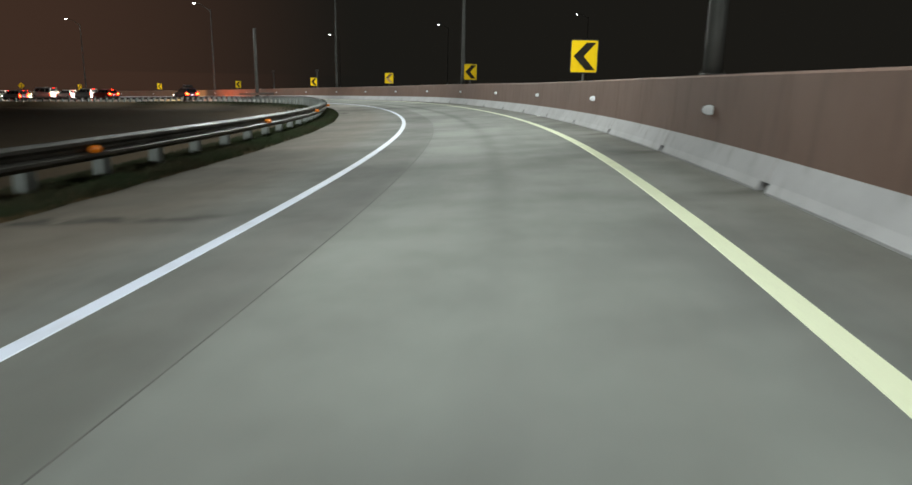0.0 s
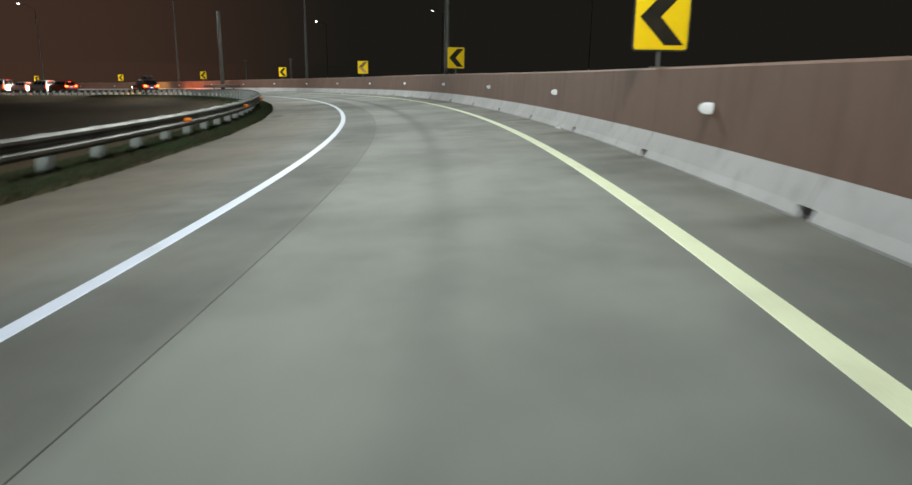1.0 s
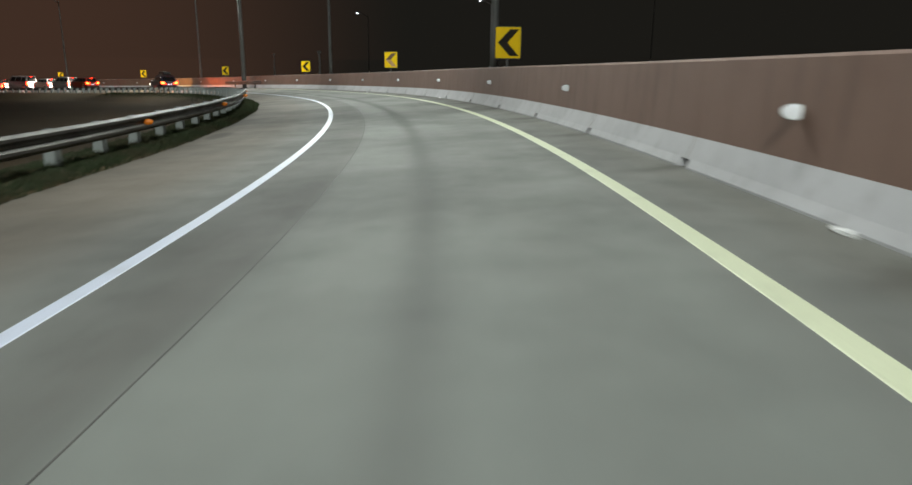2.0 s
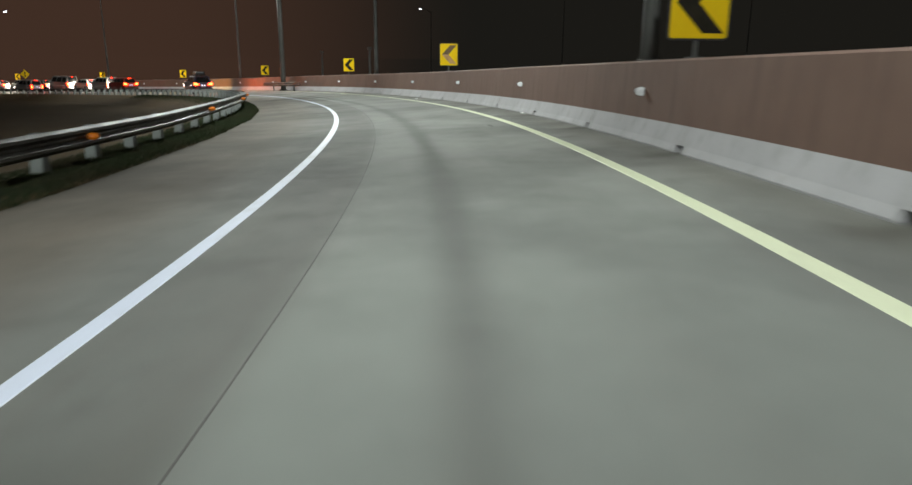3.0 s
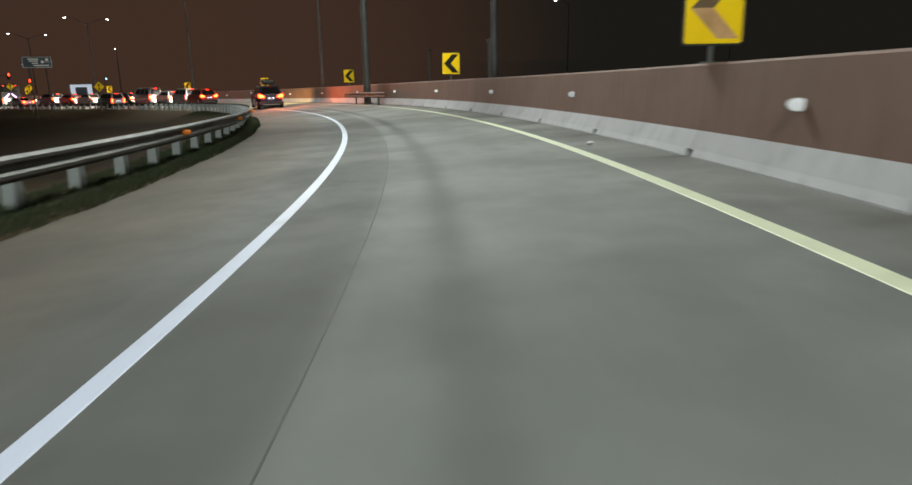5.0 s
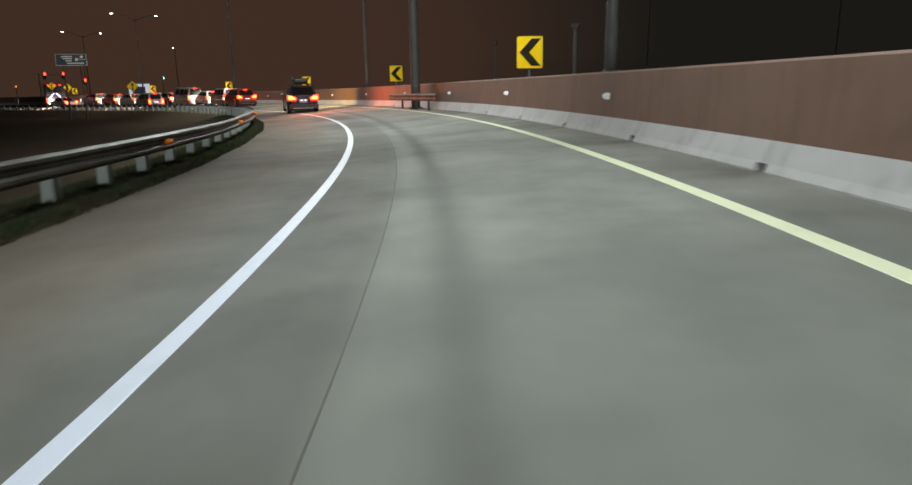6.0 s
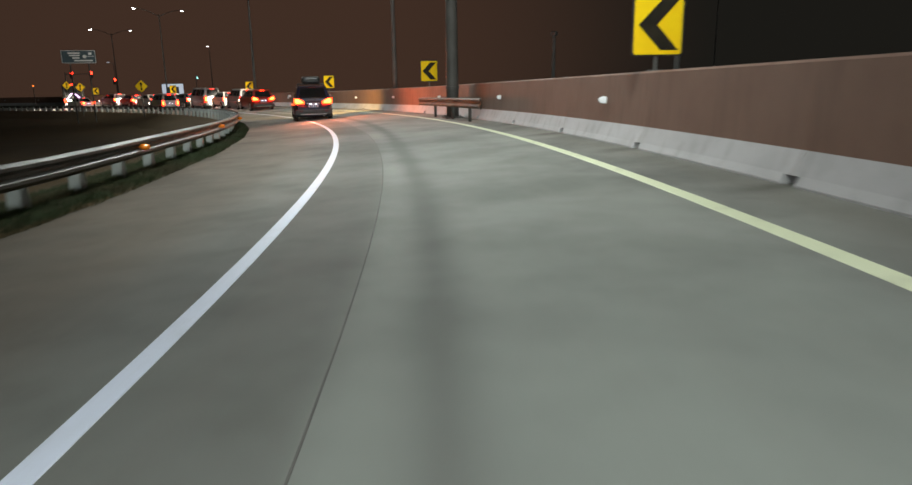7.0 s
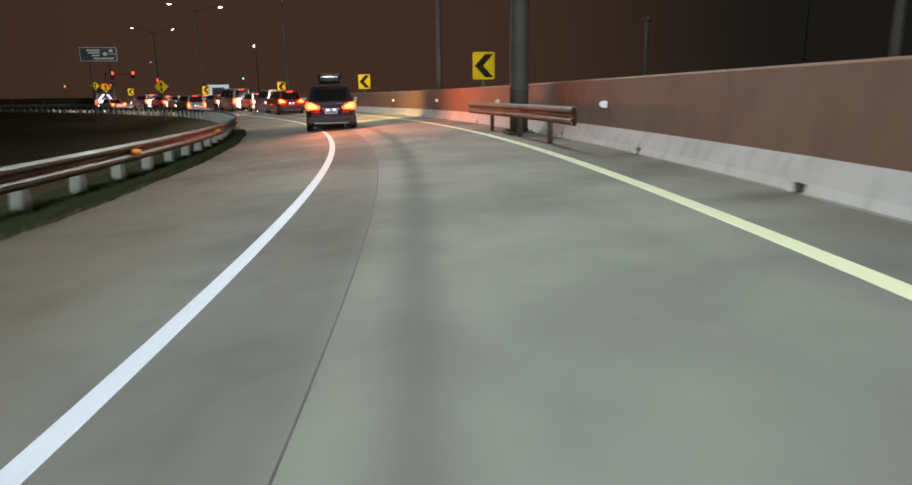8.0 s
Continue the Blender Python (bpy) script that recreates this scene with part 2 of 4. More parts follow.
def paint_line(name, color, worn):
    m, nt, p = nodes_of(name)
    co = nt.nodes.new("ShaderNodeTexCoord").outputs["Object"]
    a, b = noise_of(nt, co, 2.3, 6, 0.65), noise_of(nt, co, 60.0, 5, 0.7)
    c = mix_color(nt, math_node(nt, "MULTIPLY", band(nt, a, 0.5, 0.78), 0.5), color, worn)
    c = mix_color(nt, math_node(nt, "MULTIPLY", band(nt, b, 0.5, 0.72), 0.5), c, worn)
    nt.links.new(c, p.inputs["Base Color"])
    p.inputs["Roughness"].default_value = 0.55
    bump_in(nt, p, b, 0.3, 0.003)
    return m


def barrier_material(name, light, pale, grime, dust):
    m, nt, p = nodes_of(name)
    co = nt.nodes.new("ShaderNodeTexCoord").outputs["Object"]
    r = nt.nodes.new("ShaderNodeObjectInfo").outputs["Random"]
    big, fine = noise_of(nt, co, 0.8, 6, 0.6), noise_of(nt, co, 45.0, 5, 0.7)
    runs_map = nt.nodes.new("ShaderNodeMapping")
    runs_map.inputs["Scale"].default_value = (3.0, 3.0, 0.25)
    nt.links.new(co, runs_map.inputs[0])
    runs = noise_of(nt, runs_map.outputs[0], 1.6, 5, 0.65)
    c = mix_color(nt, band(nt, big, 0.3, 0.7), light, pale)
    c = mix_color(nt, math_node(nt, "MULTIPLY", band(nt, runs, 0.5, 0.75), 0.5), c, grime)
    c = mix_color(nt, math_node(nt, "MULTIPLY", r, 0.25), c, dust)
    c = mix_color(nt, math_node(nt, "MULTIPLY", fine, 0.3), c, grime)
    nt.links.new(c, p.inputs["Base Color"])
    p.inputs["Roughness"].default_value = 0.75
    bump_in(nt, p, fine, 0.3, 0.004)
    return m


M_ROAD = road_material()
M_WHITE = paint_line("white_line_paint", (0.60, 0.65, 0.78), (0.36, 0.37, 0.40))
M_YELLOW = paint_line("yellow_line_paint", (0.66, 0.70, 0.50), (0.38, 0.39, 0.28))
# face browned: red of passing brake lamps put into the grey concrete's colour
M_BARRIER = barrier_material("weathered_face_brake_red", (0.222, 0.124, 0.090), (0.266, 0.160, 0.120), (0.128, 0.072, 0.052), (0.168, 0.097, 0.072))
# foot paler and bluish: headlight on the same concrete, put into its colour
M_TOE = barrier_material("headlit_barrier_foot", (0.46, 0.46, 0.48), (0.57, 0.57, 0.595), (0.24, 0.23, 0.225), (0.34, 0.335, 0.34))
M_SEAL = surface("joint_sealant", (0.055, 0.055, 0.050), (0.10, 0.098, 0.09), 0.7, big=3)
M_STEEL = surface("galvanised_steel", (0.098, 0.092, 0.082), (0.060, 0.055, 0.048), 0.5, 0.4, 1.5, 40, 0.1, 0.002)
M_POST = surface("weathered_zinc_post", (0.30, 0.33, 0.32), (0.20, 0.215, 0.205), 0.65, 0.1, 3, 40, 0.1, 0.002, 0.4)
M_POLE = surface("dull_zinc_pole", (0.11, 0.11, 0.105), (0.075, 0.075, 0.072), 0.65, 0.2, 1.2, 35, 0.1, 0.002)
M_COLUMN = surface("dark_painted_column", (0.062, 0.058, 0.053), (0.043, 0.04, 0.036), 0.7, 0.0, 1.2, 30)
M_RUSTY = surface("tarnished_beam_steel", (0.085, 0.066, 0.052), (0.055, 0.042, 0.032), 0.65, 0.3, 2.0, 35)
M_GRASS_SOIL = surface("night_grass_soil", (0.120, 0.076, 0.031), (0.150, 0.096, 0.042), 0.95, 0, 0.25, 14, 0.6, 0.05)
M_BLADE = surface("grass_blades", (0.032, 0.052, 0.017), (0.052, 0.044, 0.020), 0.8, 0, 0.6, 6, 0.0, 0.001)
M_SIGN_YELLOW = surface("yellow_sign_sheeting", (0.93, 0.63, 0.006), (0.87, 0.57, 0.006), 0.6, 0, 2.5, 60, 0.04, 0.001, spec=0.12)
M_SIGN_BLACK = surface("black_sign_film", (0.014, 0.012, 0.008), (0.028, 0.022, 0.014), 0.6, 0, 3, 60, 0.03, 0.001, spec=0.12)
M_SIGN_BROWN = surface("brown_arrow_film", (0.10, 0.06, 0.02), (0.20, 0.11, 0.03), 0.5, 0, 3.0, 50, 0.03, 0.001)
M_SIGN_PALE = surface("pale_arrow_film", (0.62, 0.36, 0.16), (0.36, 0.19, 0.06), 0.5, 0, 2.0, 50, 0.03, 0.001)
M_SIGN_BACK = surface("sign_edge_metal", (0.03, 0.03, 0.028), (0.02, 0.02, 0.02), 0.5, 0.5, 3, 40)
M_BLUE = surface("blue_green_sign_sheeting", (0.016, 0.05, 0.07), (0.013, 0.042, 0.06), 0.5, 0, 1.5, 50, 0.03, 0.001)
M_SIGN_WHITE = surface("white_sign_sheeting", (0.82, 0.82, 0.82), (0.72, 0.72, 0.72), 0.45, 0, 2, 60, 0.03, 0.001)
M_REFLECTOR = surface("white_reflector_lens", (0.93, 0.94, 0.97), (0.88, 0.89, 0.93), 0.18, 0, 8, 200, 0.1, 0.001, coat=1.0)
M_AMBER = surface("amber_reflector_lens", (0.97, 0.27, 0.008), (0.93, 0.22, 0.008), 0.35, 0, 8, 200, 0.1, 0.001, coat=1.0)
M_RUBBER = surface("tyre_rubber", (0.018, 0.018, 0.018), (0.03, 0.029, 0.027), 0.85, 0, 5, 60)
M_PLASTIC = surface("black_trim_plastic", (0.022, 0.022, 0.024), (0.035, 0.034, 0.033), 0.55, 0, 3, 80, 0.1, 0.001)
M_RIM = surface("alloy_rim_metal", (0.45, 0.45, 0.46), (0.3, 0.3, 0.3), 0.35, 0.9, 5, 60, 0.05, 0.001)
M_GLASS = surface("dark_tinted_glass", (0.012, 0.013, 0.014), (0.018, 0.018, 0.018), 0.2, 0, 2, 40, 0.0, 0.001, coat=1.0)
M_PLATE = surface("pale_number_plate", (0.62, 0.65, 0.72), (0.52, 0.55, 0.62), 0.4, 0, 6, 80, 0.03, 0.001)
M_TAIL = glow("lit_tail_lamp", (1.0, 0.012, 0.002), 18.0)
M_BRAKE = glow("lit_brake_lamp", (1.0, 0.024, 0.0035), 22.0)
M_CORE = glow("hot_lamp_core", (1.0, 0.42, 0.085), 4.5)
M_TURN = glow("amber_marker_lamp", (1.0, 0.22, 0.02), 3.0)
M_HEAD = glow("lit_head_lamp", (1.0, 0.93, 0.80), 12.0, (0.8, 0.8, 0.8))
M_DULL_RED = surface("unlit_red_lens", (0.16, 0.012, 0.008), (0.10, 0.01, 0.008), 0.25, 0, 6, 80, 0.03, 0.001, coat=0.8)
M_PLATE_LAMP = glow("plate_lamp", (0.62, 0.72, 1.0), 9.0, (0.6, 0.6, 0.6))
M_LED = glow("street_lamp_led", (0.95, 0.98, 1.0), 60.0, (0.8, 0.8, 0.8))
M_RED_SIGNAL = glow("red_signal_light", (1.0, 0.03, 0.012), 11.0)
M_GREEN_SIGNAL = glow("green_signal_light", (0.35, 1.0, 0.85), 7.0, (0.1, 0.4, 0.3))
M_VIOLET = glow("violet_strip_light", (0.80, 0.42, 1.0), 7.0, (0.4, 0.3, 0.5))
M_KIOSK = glow("lit_white_panel", (0.75, 0.85, 1.0), 0.55, (0.7, 0.7, 0.7))


def car_paint(name, color):
    m, nt, p = nodes_of(name)
    co = nt.nodes.new("ShaderNodeTexCoord").outputs["Object"]
    dust, fleck = noise_of(nt, co, 1.8, 5), noise_of(nt, co, 220.0, 2)
    c = mix_color(nt, math_node(nt, "MULTIPLY", band(nt, dust, 0.45, 0.75), 0.04), color, (0.20, 0.18, 0.15))
    nt.links.new(c, p.inputs["Base Color"])
    nt.links.new(math_node(nt, "MULTIPLY_ADD", dust, 0.22, 0.24), p.inputs["Roughness"])
    p.inputs["Metallic"].default_value = 0.25
    p.inputs["Coat Weight"].default_value = 0.6
    bump_in(nt, p, fleck, 0.03, 0.0005)
    return m


# ---- mesh helpers ----
def mesh_ob(name, verts, faces, material, parent=None, label="", smooth=False, uvs=None):
    me = bpy.data.meshes.new(name)
    me.from_pydata([tuple(v) for v in verts], [], faces)
    me.materials.append(material)
    if smooth:
        me.polygons.foreach_set("use_smooth", [True] * len(me.polygons))
    if uvs is not None:
        layer = me.uv_layers.new(name="UVMap")
        idx = np.empty(len(me.loops), dtype=np.int32)
        me.loops.foreach_get("vertex_index", idx)
        layer.data.foreach_set("uv", np.asarray(uvs, dtype=np.float32)[idx].ravel())
    ob = new(name, me)
    if parent is not None:
        ob.parent = parent
    if label:
        tagged(ob, label)
    return ob


def part(name, bm, material, parent, label="", smooth=False):
    me = bpy.data.meshes.new(name)
    bmesh.ops.recalc_face_normals(bm, faces=bm.faces[:])
    bm.to_mesh(me)
    bm.free()
    me.materials.append(material)
    if smooth:
        me.polygons.foreach_set("use_smooth", [True] * len(me.polygons))
    ob = new(name, me)
    ob.parent = parent
    if label:
        tagged(ob, label)
    return ob


def box(sx, sy, sz, at=(0, 0, 0), bevel=0.0, segments=2, m=None):
    bm = bmesh.new()
    bmesh.ops.create_cube(bm, size=1.0, matrix=Matrix.Translation(at) @ Matrix.Diagonal((sx, sy, sz, 1)))
    if bevel:
        bmesh.ops.bevel(bm, geom=bm.edges[:], offset=bevel, segments=segments, affect="EDGES", profile=0.5)
    if m is not None:
        bm.transform(m)
    return bm


def tube(rings, sides=14, m=None, cap=True):
    """A turned shape: rings of (radius, height) along z."""
    bm = bmesh.new()
    loops = []
    for r, z in rings:
        loops.append([bm.verts.new((r * math.cos(2 * math.pi * i / sides), r * math.sin(2 * math.pi * i / sides), z)) for i in range(sides)])
    for a, b in zip(loops, loops[1:]):
        for i in range(sides):
            j = (i + 1) % sides
            bm.faces.new((a[i], a[j], b[j], b[i]))
    if cap:
        bm.faces.new(loops[0][::-1])
        bm.faces.new(loops[-1])
    if m is not None:
        bm.transform(m)
    return bm


def plate(points, thick, m=None, bevel=0.0):
    """A flat outline in the x-z plane, thick along y."""
    bm = bmesh.new()
    a = [bm.verts.new((x, -thick / 2, z)) for x, z in points]
    b = [bm.verts.new((x, thick / 2, z)) for x, z in points]
    bm.faces.new(a)
    bm.faces.new(b[::-1])
    n = len(points)
    for i in range(n):
        j = (i + 1) % n
        bm.faces.new((a[j], a[i], b[i], b[j]))
    if bevel:
        bmesh.ops.bevel(bm, geom=bm.edges[:], offset=bevel, segments=2, affect="EDGES", profile=0.5)
    if m is not None:
        bm.transform(m)
    return bm


def rounded(w, h, r, n=5):
    pts = []
    for cx, cz, a0 in ((w / 2 - r, h / 2 - r, 0), (-w / 2 + r, h / 2 - r, 90), (-w / 2 + r, -h / 2 + r, 180), (w / 2 - r, -h / 2 + r, 270)):
        for i in range(n):
            a = radians(a0 + 90 * i / (n - 1))
            pts.append((cx + r * math.cos(a), cz + r * math.sin(a)))
    return pts


def sweep(name, profile, stations, material, parent=None, closed=False, caps=False, label="", smooth=False, origin=None, lift=None):
    """A profile of (left, up) points drawn along the road through the stations, raised by lift(s)."""
    verts, uvs, faces = [], [], []
    n = len(profile)
    for s in stations:
        for left, up in profile:
            q = along(s, left, up + (lift(s) if lift else 0.0))
            verts.append(q if origin is None else origin @ q)
            uvs.append((s, left))
    for i in range(len(stations) - 1):
        for j in range(n if closed else n - 1):
            k = (j + 1) % n
            faces.append((i * n + j, (i + 1) * n + j, (i + 1) * n + k, i * n + k))
    if caps:
        faces.append(tuple(range(n)))
        faces.append(tuple(range((len(stations) - 1) * n, len(stations) * n))[::-1])
    return mesh_ob(name, verts, faces, material, parent, label, smooth, uvs)


def empty(name, m, label, category, group="", kind=""):
    ob = new(name)
    ob.matrix_world = m
    return tagged(ob, label, category, group, kind)


# ---- ground: one sheet to the horizon ----
def ground_level(px, py):
    d2 = (px - _x) ** 2 + (py - _y) ** 2
    j = int(d2.argmin())
    left = -(math.cos(_th[j]) * (px - _x[j]) + math.sin(_th[j]) * (py - _y[j]))
    w = 1.0 / (d2 + 60.0) ** 1.5
    mean = float((w * _z).sum() / w.sum())
    dist = math.sqrt(d2[j])
    near = _z[j] - BANK * min(max(left, -2.0), 11.0) - (0.42 if -4.0 < left < 9.5 else 0.50)
    if left < -1.5:
        near -= 0.7 * min(1.0, (-1.5 - left) / 4.0)
    f = min(max((dist - 14.0) / 40.0, 0.0), 1.0)
    f = f * f * (3 - 2 * f)
    fall = min(max((dist - 45.0) / 50.0, 0.0), 1.0) if left < -1.5 else 0.0      # lowered outside the bend so the added ring covers dark ground
    return near * (1 - f) + (mean - 0.9 - 2.6 * fall) * f


gx = [-3200, -1600, -800, -480, *np.arange(-340, 100, 4.0), 180, 400, 900, 1800, 3200]
gy = [-2600, -1200, -500, -200, *np.arange(-60, 244, 4.0), 320, 560, 1100, 2000, 3400]
verts, faces = [], []
for y_ in gy:
    for x_ in gx:
        verts.append((x_, y_, ground_level(x_, y_)))
nx = len(gx)
for a in range(len(gy) - 1):
    for b in range(nx - 1):
        faces.append((a * nx + b, a * nx + b + 1, (a + 1) * nx + b + 1, (a + 1) * nx + b))
tagged(mesh_ob("ground", verts, faces, M_GRASS_SOIL, smooth=True), "dark rough grass ground around the ramp at night", "ground", kind="structure")

# plain glowing ring added beyond everything, of the sky's own colour, over dark ground
haze, ht, hp = nodes_of("night_haze_glow")
ht.nodes.clear()
h_out, h_em = ht.nodes.new("ShaderNodeOutputMaterial"), ht.nodes.new("ShaderNodeEmission")
h_off = ht.nodes.new("ShaderNodeVectorMath")
h_off.operation = "SUBTRACT"
h_off.inputs[1].default_value = (-30.0, 78.0, 0.0)
ht.links.new(ht.nodes.new("ShaderNodeNewGeometry").outputs["Position"], h_off.inputs[0])
h_dir = ht.nodes.new("ShaderNodeVectorMath")
h_dir.operation = "NORMALIZE"
ht.links.new(h_off.outputs[0], h_dir.inputs[0])
ht.links.new(add_glow(ht, HORIZON, h_dir.outputs[0]), h_em.inputs[0])
ht.links.new(h_em.outputs[0], h_out.inputs[0])
ring = [(-118 + 194 * math.cos(2 * math.pi * i / 96), 30 + 194 * math.sin(2 * math.pi * i / 96)) for i in range(96)]
verts = [(x, y, z) for z in (-14.0, 1.2) for x, y in ring]
faces = [(i, (i + 1) % 96, 96 + (i + 1) % 96, 96 + i) for i in range(96)]
tagged(mesh_ob("backdrop", verts, faces, haze), "plain dim brown glowing ring added as night haze in the distance", "backdrop", kind="structure")

# ---- road, lines, verge ----
ALL = list(np.arange(-18.0, 298.1, 2.0))
JOINT = 2.86
profile = [(6.74, -0.5), (6.74, -0.03), (6.70, 0.0), (5.6, 0), (4.6, 0), (3.6, 0), (2.86, 0),
           (2.0, 0), (1.0, 0), (0, 0), (-0.6, 0), (-1.3, 0), (-1.6, -0.02), (-1.6, -0.5)]
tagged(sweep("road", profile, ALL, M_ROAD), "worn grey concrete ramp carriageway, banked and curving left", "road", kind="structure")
FINE = list(np.arange(-18.0, 260.1, 1.0))


def line(name, left, width, material, label):
    h = width / 2
    prof = [(left + h, 0.0005), (left + h - 0.006, 0.005), (left - h + 0.006, 0.005), (left - h, 0.0005)]
    return tagged(sweep(name, prof, FINE, material), label, "road marking", kind="structure")


line("white_edge_line", 3.757, 0.128, M_WHITE, "solid white painted lane line on the concrete")
line("yellow_edge_line", 0.0, 0.15, M_YELLOW, "solid pale yellow painted edge line beside the barrier")
tagged(sweep("joint", [(JOINT + 0.006, 0.0004), (JOINT + 0.003, 0.003), (JOINT - 0.003, 0.003), (JOINT - 0.006, 0.0004)], FINE, M_SEAL), "dark sealed lengthwise joint in the concrete", "road joint", kind="structure")


def verge_edge(s):
    """How far the grass has crept over the concrete's edge."""
    return float(np.interp(s, [70, 84, 97], [6.42, 6.55, 6.62])) + 0.022 * math.sin(s * 0.9) + 0.012 * math.sin(s * 4.1 + 1.0)


def verge_up(s, left):
    """The verge's level: a low bank of turf under the rail, falling away behind it."""
    e = verge_edge(s)
    up = float(np.interp(left, [e, e + 0.05, e + 0.35, 7.2, 7.7, 8.2, 9.2, 10.5, 12.5], [-0.015, 0.02, 0.055, 0.095, 0.08, -0.02, -0.18, -0.40, -0.85]))
    return up + 0.012 * math.sin(s * 3.3 + left * 9)


verts, faces = [], []
V_ST = np.concatenate([np.arange(-18, 130, 0.5), np.arange(130, 298.1, 2.0)])
V_LEFT = [0.0, 0.05, 0.2, 0.35, 0.6, 0.85, 1.1, 1.4, 2.0, 3.0, 4.2, 6.1]
for s in V_ST:
    for q in V_LEFT:
        left = verge_edge(s) + q
        verts.append(along(s, left, verge_up(s, left)))
n = len(V_LEFT)
for i in range(len(V_ST) - 1):
    faces += [(i * n + j, (i + 1) * n + j, (i + 1) * n + j + 1, i * n + j + 1) for j in range(n - 1)]
tagged(mesh_ob("verge", verts, faces, M_GRASS_SOIL, smooth=True), "low bank of rough turf under the guard rail", "verge", kind="structure")

rng = random.Random(4)
gv, gf = [], []
for _ in range(150000):
    s = rng.uniform(6, 128)
    left = verge_edge(s) - 0.02 + abs(rng.gauss(0, 0.85))
    if left > 9.5:
        continue
    q = along(s, left, verge_up(s, left) - 0.01)
    a, h, w = rng.uniform(0, 6.283), rng.uniform(0.04, 0.13) * (0.75 if left > 6.8 else 1.0), rng.uniform(0.004, 0.009)
    lean = rng.uniform(0.02, 0.09)
    i = len(gv)
    dx, dy = math.cos(a), math.sin(a)
    gv += [q + Vector((dx * w, dy * w, 0)), q - Vector((dx * w, dy * w, 0)),
           q + Vector((-dy * lean * 0.4 + dx * w * 0.6, dx * lean * 0.4 + dy * w * 0.6, h * 0.6)), q + Vector((-dy * lean, dx * lean, h))]
    gf += [(i, i + 1, i + 2), (i + 1, i + 3, i + 2)]
tagged(mesh_ob("grass", gv, gf, M_BLADE), "short green grass tufts along the road edge", "grass", kind="stuff")


# ---- concrete barrier: cast units with a drain notch at each foot ----
UNIT = 4.22
FULL = [(-0.97, -0.03), (-0.975, 0.02), (-1.02, 0.10), (-1.10, 0.285), (-1.115, 0.32), (-1.148, 1.112), (-1.172, 1.136), (-1.455, 1.136), (-1.48, 1.112), (-1.56, 0.25), (-1.60, -0.03)]
NOTCH = [(-1.16, -0.03), (-1.16, 0.088), (-1.015, 0.095), *FULL[3:]]
barrier = empty("wall_barrier", Matrix.Identity(4), "stained grey concrete safety barrier along the outside of the bend", "barrier", kind="structure")
first = 61.62 - UNIT * 18
count = int((262 - first) / UNIT)
for i in range(count):
    s0 = first + UNIT * i
    st = [s0 + 0.004, s0 + 0.115, s0 + 0.117, *np.linspace(s0 + 1.1, s0 + UNIT - 0.117, 4), s0 + UNIT - 0.115, s0 + UNIT - 0.004]
    mid = along(s0 + UNIT / 2, -1.1)
    back = Matrix.Translation(-mid)
    verts, faces, n = [], [], len(FULL)
    for k, s in enumerate(st):
        use = NOTCH if k < 2 or k > len(st) - 3 else FULL
        verts += [back @ along(s, l, u) for l, u in use]
    for k in range(len(st) - 1):
        for j in range(n - 1):
            faces.append((k * n + j, (k + 1) * n + j, (k + 1) * n + j + 1, k * n + j + 1))
    faces += [tuple(range(n)), tuple(range((len(st) - 1) * n, len(st) * n))[::-1]]
    unit = mesh_ob("panel", verts, faces, M_BARRIER, barrier)
    # foot faces carry the painted headlight
    unit.data.materials.append(M_TOE)
    for k in range(len(st) - 1):
        for j in range(4):
            unit.data.polygons[k * (n - 1) + j].material_index = 1
    unit.location = mid


# ---- delineators on the barrier ----
def make_delineator():
    ob = empty("delineator", Matrix.Identity(4), "oval white reflector stud fixed to the barrier face", "reflector", "reflectors on the barrier")
    part("bracket", box(0.09, 0.02, 0.04, (0.050, 0.012, 0), 0.005), M_PLASTIC, ob)
    part("housing", tube([(0.068, 0.0), (0.072, 0.003), (0.072, 0.012), (0.06, 0.016)], 18, pose(0, 0.002, 0, 90, 0, 0) @ Matrix.Diagonal((1.42, 0.92, 1, 1))), M_PLASTIC, ob)
    part("lens", tube([(0.068, 0.0), (0.066, 0.003), (0.055, 0.007), (0.032, 0.010), (0.004, 0.011)], 20, pose(0, -0.014, 0, 90, 0, 0) @ Matrix.Diagonal((1.42, 0.92, 1, 1))), M_REFLECTOR, ob, "bright white reflector lens")
    return ob


REFLECTOR_S = [13.3, 21.75, 30.25, 38.5, 46.8, 55.0, 63.5, 72.0, 80.4, 88.6, 97.3, 105.7, 114.2, 122.9, 131.2]
REFLECTOR_S += [131.2 + 8.5 * i for i in range(1, 15)]
proto = make_delineator()
proto.matrix_world = stand(REFLECTOR_S[0], -1.098, 0.70, -38)
for s in REFLECTOR_S[1:]:
    copy_thing(proto, stand(s, -1.098, 0.70, -38))


